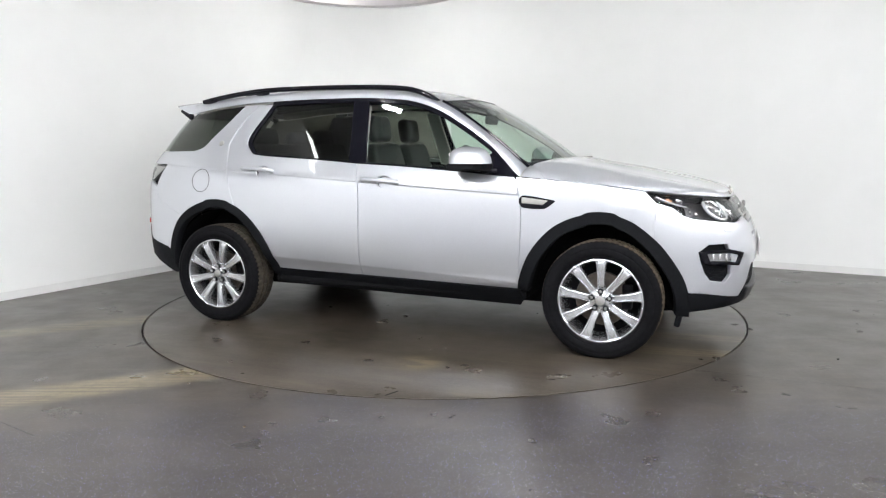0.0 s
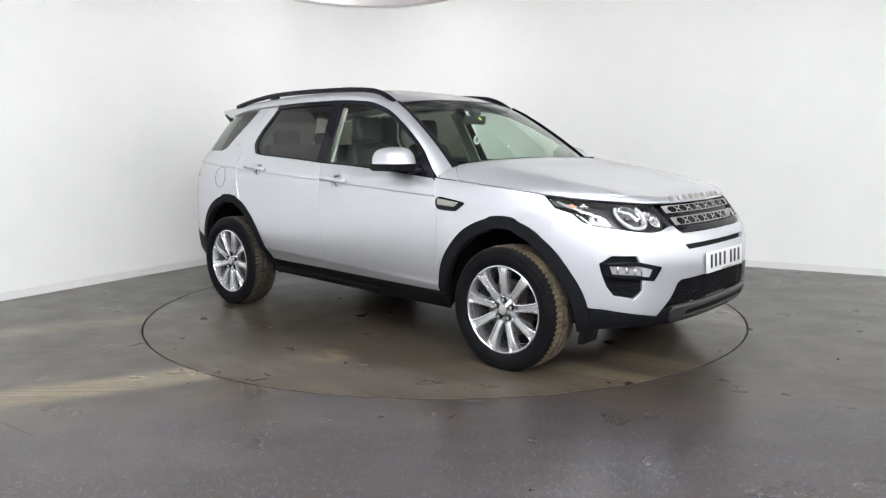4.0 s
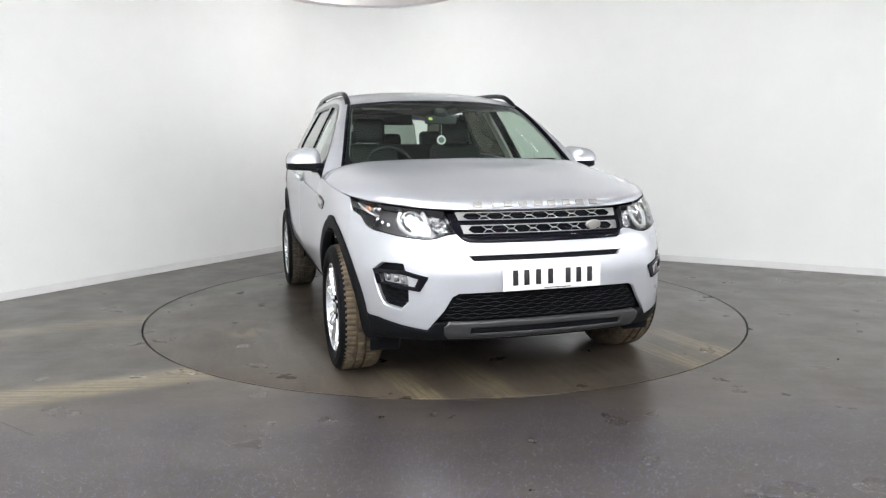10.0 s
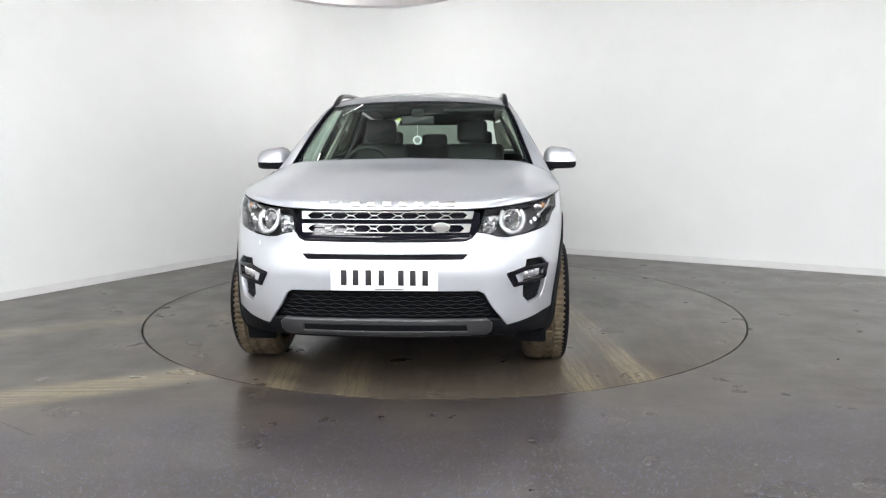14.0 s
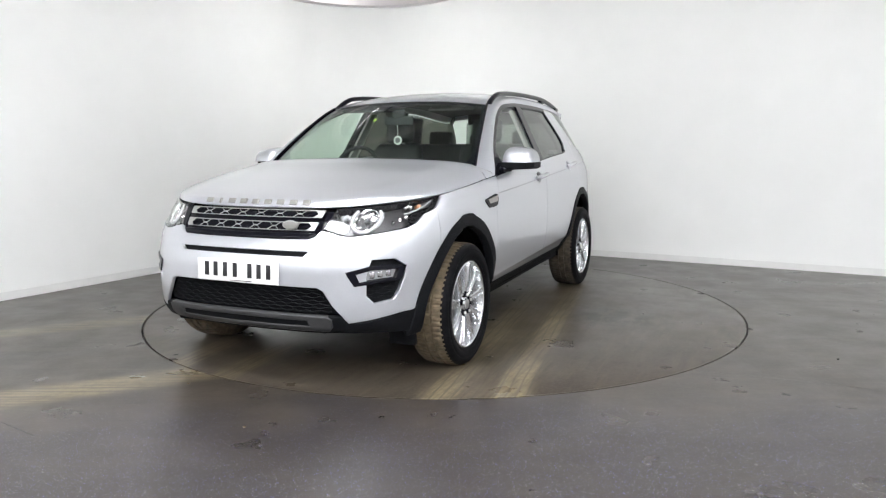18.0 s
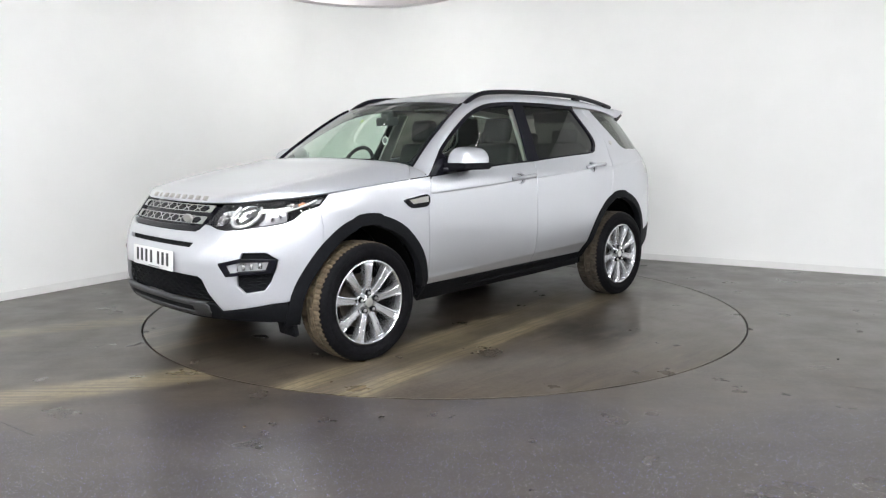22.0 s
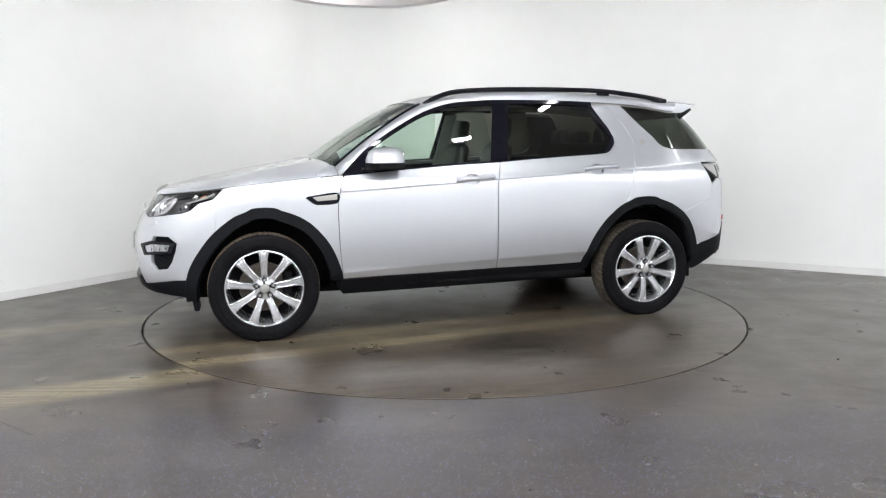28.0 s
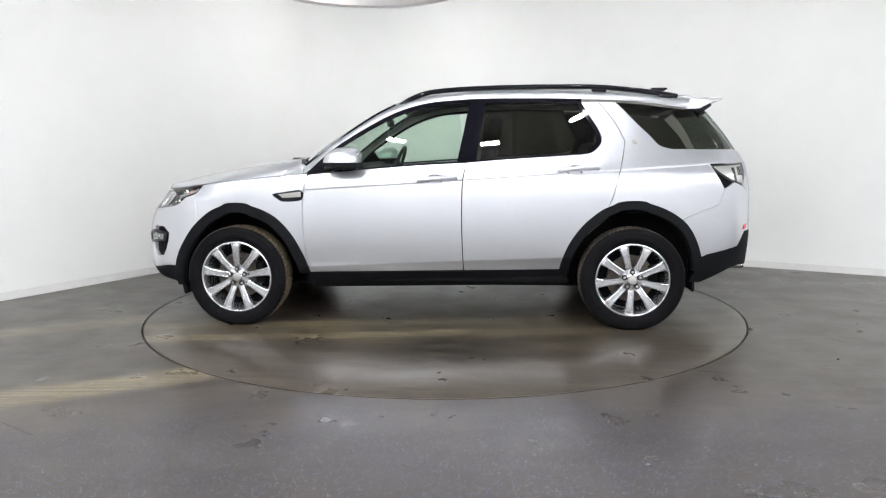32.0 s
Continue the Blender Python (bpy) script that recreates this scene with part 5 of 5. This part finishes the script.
def mirror_cap(s):
    """The painted upper shell of a door mirror: flat below, domed above, lower towards its outer end."""
    bm = bmesh.new()
    rows = []
    power = lambda v, k: math.copysign(abs(v) ** k, v)
    for e in np.linspace(0, math.pi / 2, 12)[:-1]:
        row = []
        for a in np.linspace(0, 2 * math.pi, 36, endpoint=False):
            r = math.cos(e) ** 0.55
            x = 0.124 * r * power(math.cos(a), 0.62)
            y = 0.112 * r * power(math.sin(a), 0.70)
            z = 0.097 * math.sin(e) ** 0.85 * (1 - 1.3 * y - 0.5 * x)
            row.append(bm.verts.new((0.586 + x - 0.10 * z, s * (0.996 + y), 1.144 + z)))
        rows.append(row)
    for p, q in zip(rows, rows[1:]):
        for k in range(36):
            bm.faces.new((p[k], p[(k + 1) % 36], q[(k + 1) % 36], q[k]))
    bm.faces.new(rows[0][::-1])
    bm.faces.new(rows[-1])
    bmesh.ops.recalc_face_normals(bm, faces=bm.faces)
    return bm


def side_trim():
    vent = [(1.095, 0.921), (1.085, 0.929), (1.04, 0.937), (0.890, 0.952), (0.890, 0.886), (1.01, 0.875), (1.045, 0.884)]
    for v, flip in zip(pair("side_vent", sc(vent + vent[:1])[:-1], GLOSS_BLACK, car, "black side vent with a silver insert", off=0.006, depth=0.012, gap=0, cell=0.03), (False, True)):
        panel("vent_insert", side([(1.052, 0.926), (0.893, 0.944), (0.893, 0.908), (1.02, 0.900)]), VENT_SILVER, v, "satin silver insert", flip, off=0.010, depth=0.006, gap=0, cell=0.03)
    for flip in (False, True):
        s = -1 if flip else 1
        # door mirror
        bm = mirror_cap(s)
        mm = part("door_mirror", bm, PAINT, car, "silver door mirror with a black base", 50)
        base = [(0.466, 0.890), (0.695, 0.890), (0.708, 0.95), (0.682, 1.06), (0.64, 1.100), (0.54, 1.104), (0.474, 1.095)]
        n = len(base)
        low = [(0.57 + (x - 0.57) * 0.90, 0.890 + (y - 0.890) * 0.92, 1.094 + 0.03 * (y - 0.89)) for x, y in base]
        verts = [(x, s * y, 1.1445) for x, y in base] + [(x, s * y, 1.108 + 0.02 * (y - 0.89)) for x, y in base] + [(x, s * y, z) for x, y, z in low]
        faces = [tuple(range(n)), tuple(range(3 * n - 1, 2 * n - 1, -1))] + [(r * n + k, (r + 1) * n + k, (r + 1) * n + (k + 1) % n, r * n + (k + 1) % n) for r in (0, 1) for k in range(n)]
        link_mesh("mirror_base", verts, faces if s < 0 else [f[::-1] for f in faces], BLACK_PLASTIC, mm, "black plastic base", 30)
        part("mirror_arm", block((0.095, 0.10, 0.036), (0.672, s * 0.895, 1.100), 0.012, (0, 0, -25 * s)), GLOSS_BLACK, mm)
        part("mirror_glass", block((0.006, 0.13, 0.06), (0.470, s * 0.985, 1.180), 0.003), CHROME, mm, "mirror glass")
        # roof rail
        prof = [(0.235, 0.632, 1.538), (0.16, 0.627, 1.582), (0.05, 0.624, 1.622), (-0.10, 0.62, 1.641), (-0.33, 0.616, 1.653), (-0.73, 0.612, 1.660), (-1.12, 0.607, 1.656), (-1.39, 0.600, 1.634), (-1.60, 0.592, 1.606), (-1.70, 0.588, 1.588)]
        line = curve(prof, 0.04)
        rr = part("roof_rail", tube([(p[0], p[1] * s, p[2]) for p in line], [0.021] * len(line), 12, flat=0.85), GLOSS_BLACK, car, "gloss black roof rail")
        for x, z in ((-1.16, 1.636), (-1.62, 1.590)):
            part("rail_foot", block((0.10, 0.03, 0.034), (x, 0.600 * s, z), 0.008), GLOSS_BLACK, rr)
        # pillar badge
        bm = lathe([(0.0001, 0.005), (0.017, 0.004), (0.021, 0.0)], 24)
        p = skin(ux(-1.385, 1.276), 1.276, 0.003)
        bmesh.ops.transform(bm, matrix=pose(p[0], p[1], p[2], 28, 0, 0), verts=bm.verts)
        if flip:
            bmesh.ops.scale(bm, vec=(1, -1, 1), verts=bm.verts)
            bmesh.ops.reverse_faces(bm, faces=bm.faces)
        part("pillar_badge", bm, SILVER_TRIM, car, "plain round silver badge")
        # air deflector before the front wheel, exhaust tail
        part("deflector", block((0.035, 0.16, 0.12), (1.805, s * 0.74, 0.255), 0.012, (0, 10, 0)), BLACK_PLASTIC, car, "black rubber flap before the wheel")
        part("rear_flap", block((0.02, 0.2, 0.10), (-1.80, s * 0.74, 0.30), 0.008), BLACK_PLASTIC, car, "black rubber flap behind the wheel")
        ex = lathe([(0.036, 0.0), (0.040, 0.004), (0.040, 0.09), (0.034, 0.09), (0.034, 0.0)], 24)
        bmesh.ops.transform(ex, matrix=pose(-2.20, s * 0.58, 0.405, 0, 0, -90) @ Matrix.Diagonal((1.3, 1, 0.7, 1)), verts=ex.verts)
        part("exhaust_tip", ex, CHROME, car, "chrome exhaust tip")
    # fuel flap on the right side: a fine round groove
    ring = [(ux(-1.50, 1.013) + 0.080 * math.cos(a), 1.013 + 0.080 * math.sin(a)) for a in np.linspace(0, 2 * math.pi, 40, endpoint=False)]
    part("fuel_flap", tube(mirrored(on_skin(ring, 0.0005)), 0.0022, 6, closed=True), GREY_TRIM, car, "round fuel flap seam")
    # spoiler over the rear window
    rows = []
    for t in np.linspace(-1, 1, 25):
        b = -0.10 * (1 - abs(t) ** 2.4)
        k = 1 - 0.25 * step(0.86, 1.0, abs(t))
        zc = 0.042 * (1 - abs(t) ** 2.4)
        sec = [(-1.74, 1.580), (-1.80, 1.577), (-1.80 - 0.205 * k, 1.562), (-1.80 - 0.205 * k, 1.552), (-1.80 - 0.08 * k, 1.505), (-1.76, 1.50)]
        rows.append([(x + b, 0.575 * t, z + zc) for x, z in sec])
    loft("rear_spoiler", rows[::-1], PAINT, "silver rear roof spoiler", car, 35)
    for s in (1, -1):
        sec = [(-1.74, 1.580), (-1.80, 1.577), (-1.953, 1.562), (-1.953, 1.552), (-1.86, 1.505), (-1.76, 1.50)]
        link_mesh("spoiler_end", [(x, 0.5752 * s, z) for x, z in sec], [(0, 1, 2, 3, 4, 5) if s > 0 else (5, 4, 3, 2, 1, 0)], PAINT, car)
        part("spoiler_fin", block((0.12, 0.02, 0.05), (-1.885, s * 0.565, 1.510), 0.008, (0, 35, 0)), GLOSS_BLACK, car)
    bm = block((0.13, 0.035, 0.045), (-1.66, 0, 1.672), 0.014, (0, 0, 0), seg=3)
    for v in bm.verts:
        if v.co.z > 1.68:
            v.co.x -= 0.04
    part("roof_aerial", bm, GLOSS_BLACK, car, "black roof aerial fin")
    # scuttle and wipers at the foot of the windscreen
    n = 25
    rows = []
    for f in (0, 1):
        rows.append([((1.005 if f == 0 else 1.045) - 0.15 * abs(t) ** 2.2 - 0.0, 0.80 * t, (1.150 if f == 0 else 1.145) - 0.045 * abs(t) ** 2.2) for t in np.linspace(-1, 1, n)])
    loft("scuttle", rows, BLACK_PLASTIC, "black plastic scuttle", car)
    for y0, y1 in ((-0.62, 0.02), (-0.02, 0.60)):
        pts = []
        for k in range(12):
            y = y0 + (y1 - y0) * k / 11
            t = abs(y) / 0.79
            pts.append((1.018 - 0.135 * t ** 2.2 - 0.012 * k / 11, y, 1.160 - 0.034 * t ** 2.2 + 0.010 * k / 11))
        w = part("wiper", tube(pts, 0.006, 8), BLACK_PLASTIC, car, "black windscreen wiper")
        part("wiper_arm", tube([pts[5], (pts[5][0] + 0.03, y1 - 0.02, 1.165), (pts[5][0] + 0.035, y1, 1.150)], 0.007, 8), BLACK_PLASTIC, w)


side_trim()


# ---- cabin ----
def seat(y, x):
    s = part("front_seat", block((0.50, 0.50, 0.16), (x + 0.17, y, 0.66), 0.06, (0, -6, 0), seg=4), LEATHER, car, "black leather front seat")
    bm = block((0.13, 0.50, 0.62), (0, 0, 0), 0.055, seg=4)
    for v in bm.verts:
        if v.co.z > 0:
            v.co.y *= 1 - 0.55 * v.co.z
            v.co.x *= 1 - 0.5 * v.co.z
    bmesh.ops.transform(bm, matrix=pose(x - 0.14, y, 0.97, 0, -14, 0), verts=bm.verts)
    part("backrest", bm, LEATHER, s)
    bm = block((0.10, 0.25, 0.19), (x - 0.235, y, 1.375), 0.045, (0, -8, 0), seg=4)
    part("headrest", bm, LEATHER, s)
    for d in (-0.06, 0.06):
        part("headrest_post", tube([(x - 0.215, y + d, 1.22), (x - 0.228, y + d, 1.32)], 0.006, 8), GREY_TRIM, s)


def cabin():
    seat(-0.37, -0.10)
    seat(0.37, -0.20)
    bench = part("rear_bench", block((0.50, 1.30, 0.16), (-0.85, 0, 0.70), 0.05, (0, -5, 0), seg=3), LEATHER, car, "black leather rear bench")
    part("bench_back", block((0.14, 1.30, 0.60), (-1.16, 0, 0.98), 0.05, (0, -16, 0), seg=3), LEATHER, bench)
    for y in (-0.42, 0.0, 0.42):
        part("headrest", block((0.09, 0.24, 0.14), (-1.27, y, 1.325 if y else 1.30), 0.04, (0, -8, 0), seg=3), LEATHER, bench)
    # dashboard
    rows = []
    for t in np.linspace(-1, 1, 21):
        b = 0.14 * (1 - abs(t) ** 2.2)
        hump = 0.03 * math.exp(-((t + 0.48) / 0.22) ** 2)
        rows.append([(x + (b if i < 2 else 0.2 * b), 0.76 * t, z + (hump if i == 2 else 0)) for i, (x, z) in enumerate([(0.85, 1.090), (0.75, 1.105), (0.52, 1.098), (0.47, 1.04), (0.50, 0.85), (0.62, 0.60)])])
    loft("dashboard", rows[::-1], TRIM_DARK, "dark grey dashboard", car, 50)
    part("centre_console", block((0.75, 0.24, 0.30), (0.20, 0, 0.66), 0.03), TRIM_DARK, car, "dark centre console")
    rim = []
    for a in np.linspace(0, 2 * math.pi, 40, endpoint=False):
        rim.append(tuple(pose(0.40, -0.375, 1.075, 0, 68, 0) @ Vector((0.182 * math.cos(a), 0.182 * math.sin(a), 0))))
    w = part("steering_wheel", tube(rim, 0.015, 10, closed=True), LEATHER, car, "black steering wheel")
    part("wheel_boss", block((0.13, 0.17, 0.05), (0.415, -0.375, 1.07), 0.02, (0, 68, 0)), TRIM_DARK, w)
    for y0, z0 in ((-0.18, 0), (0.18, 0), (0, -0.17)):
        p = pose(0.40, -0.375, 1.075, 0, 68, 0) @ Vector((-z0, y0, 0))
        part("wheel_spoke", tube([tuple(p), (0.415, -0.375, 1.07)], 0.014, 8), TRIM_DARK, w)
    part("steering_column", tube([(0.42, -0.375, 1.06), (0.60, -0.375, 0.98)], 0.04, 12), TRIM_DARK, car)
    # inner mirror, hanging disc, sticker
    mir = part("rear_view_mirror", block((0.03, 0.235, 0.062), (0.40, 0.0, 1.435), 0.02, (0, 8, 0), seg=3), TRIM_DARK, car, "black rear-view mirror")
    part("mirror_mount", block((0.07, 0.09, 0.05), (0.40, 0, 1.485), 0.02, (0, 35, 0)), TRIM_DARK, mir)
    hang = part("hanging_disc", lathe([(0.0001, 0.003), (0.020, 0.003), (0.024, 0.0035), (0.032, 0.003), (0.033, 0.0), (0.032, -0.003), (0.0001, -0.003)], 32), PLATE_WHITE, car, "small white disc hanging from the mirror")
    hang.matrix_basis = pose(0.42, -0.002, 1.294, 0, 0, -90)
    c = part("disc_centre", lathe([(0.0001, 0.0045), (0.018, 0.004), (0.021, 0.003)], 24), LAMP_GREY, hang, "darker disc centre")
    part("hanging_cord", tube([(0.42, -0.002, 1.325), (0.42, -0.002, 1.405)], 0.0016, 6), PLATE_WHITE, car)
    st = part("round_sticker", lathe([(0.0001, 0.001), (0.015, 0.001), (0.016, 0.0)], 24), DISC_GREEN, car, "small round yellow-green sticker on the windscreen")
    st.matrix_basis = pose(0.545, -0.118, 1.437, 45, 0, -90)
    # pale linings of the pillars between the doors, door linings
    for s in (1, -1):
        inner = side([(0.80, 0.45), (0.82, 1.03), (0.40, 1.075), (-0.22, 1.115), (-0.7, 1.15), (-1.25, 1.17), (-1.25, 0.8), (-0.85, 0.45)])
        panel("door_lining", inner, TRIM_DARK, car, "dark door lining", s < 0, off=-0.075, depth=0.01, gap=0, cell=0.08)
        panel("pillar_lining", side([(-0.27, 1.55), (-0.205, 1.12), (-0.33, 1.13), (-0.37, 1.55)]), HEADLINER, car, "pale pillar lining", s < 0, off=-0.05, depth=0.02, gap=0, cell=0.06)
        panel("rear_pillar_lining", side([(-1.03, 1.545), (-1.15, 1.32), (-1.10, 1.2), (-1.50, 1.22), (-1.45, 1.32), (-1.28, 1.54)]), TRIM_DARK, car, "dark pillar lining", s < 0, off=-0.05, depth=0.02, gap=0, cell=0.06)
    part("boot_floor", block((0.8, 1.3, 0.05), (-1.70, 0, 0.80), 0.02), TRIM_DARK, car)
    for s in (1, -1):
        # visors take the same darkened colour as the roof lining
        part("sun_visor", block((0.16, 0.36, 0.018), (0.22, s * 0.36, 1.535), 0.008, (0, 18, 0)), SHADED_CLOTH, car, "sun visor, darkened to look unlit")


cabin()


# ---- what moves: the turntable and the car on it ----
def heading(t):
    """The car's heading in degrees: a steady turn of about five degrees a second."""
    s = (t - 16) / 16
    return -103.80 - 82.79 * s + 0.991 * s * s + 1.480 * s ** 3


def motions():
    table_rows, car_rows = [], []
    for i in range(33):
        m = pose(0, 0, 0, 0, 0, heading(i))
        table_rows.append((float(i), m))
        car_rows.append((float(i), m @ Matrix.Translation((*CAR_AT, 0.0))))
    walk(TABLE, table_rows)
    walk(car, car_rows)


motions()
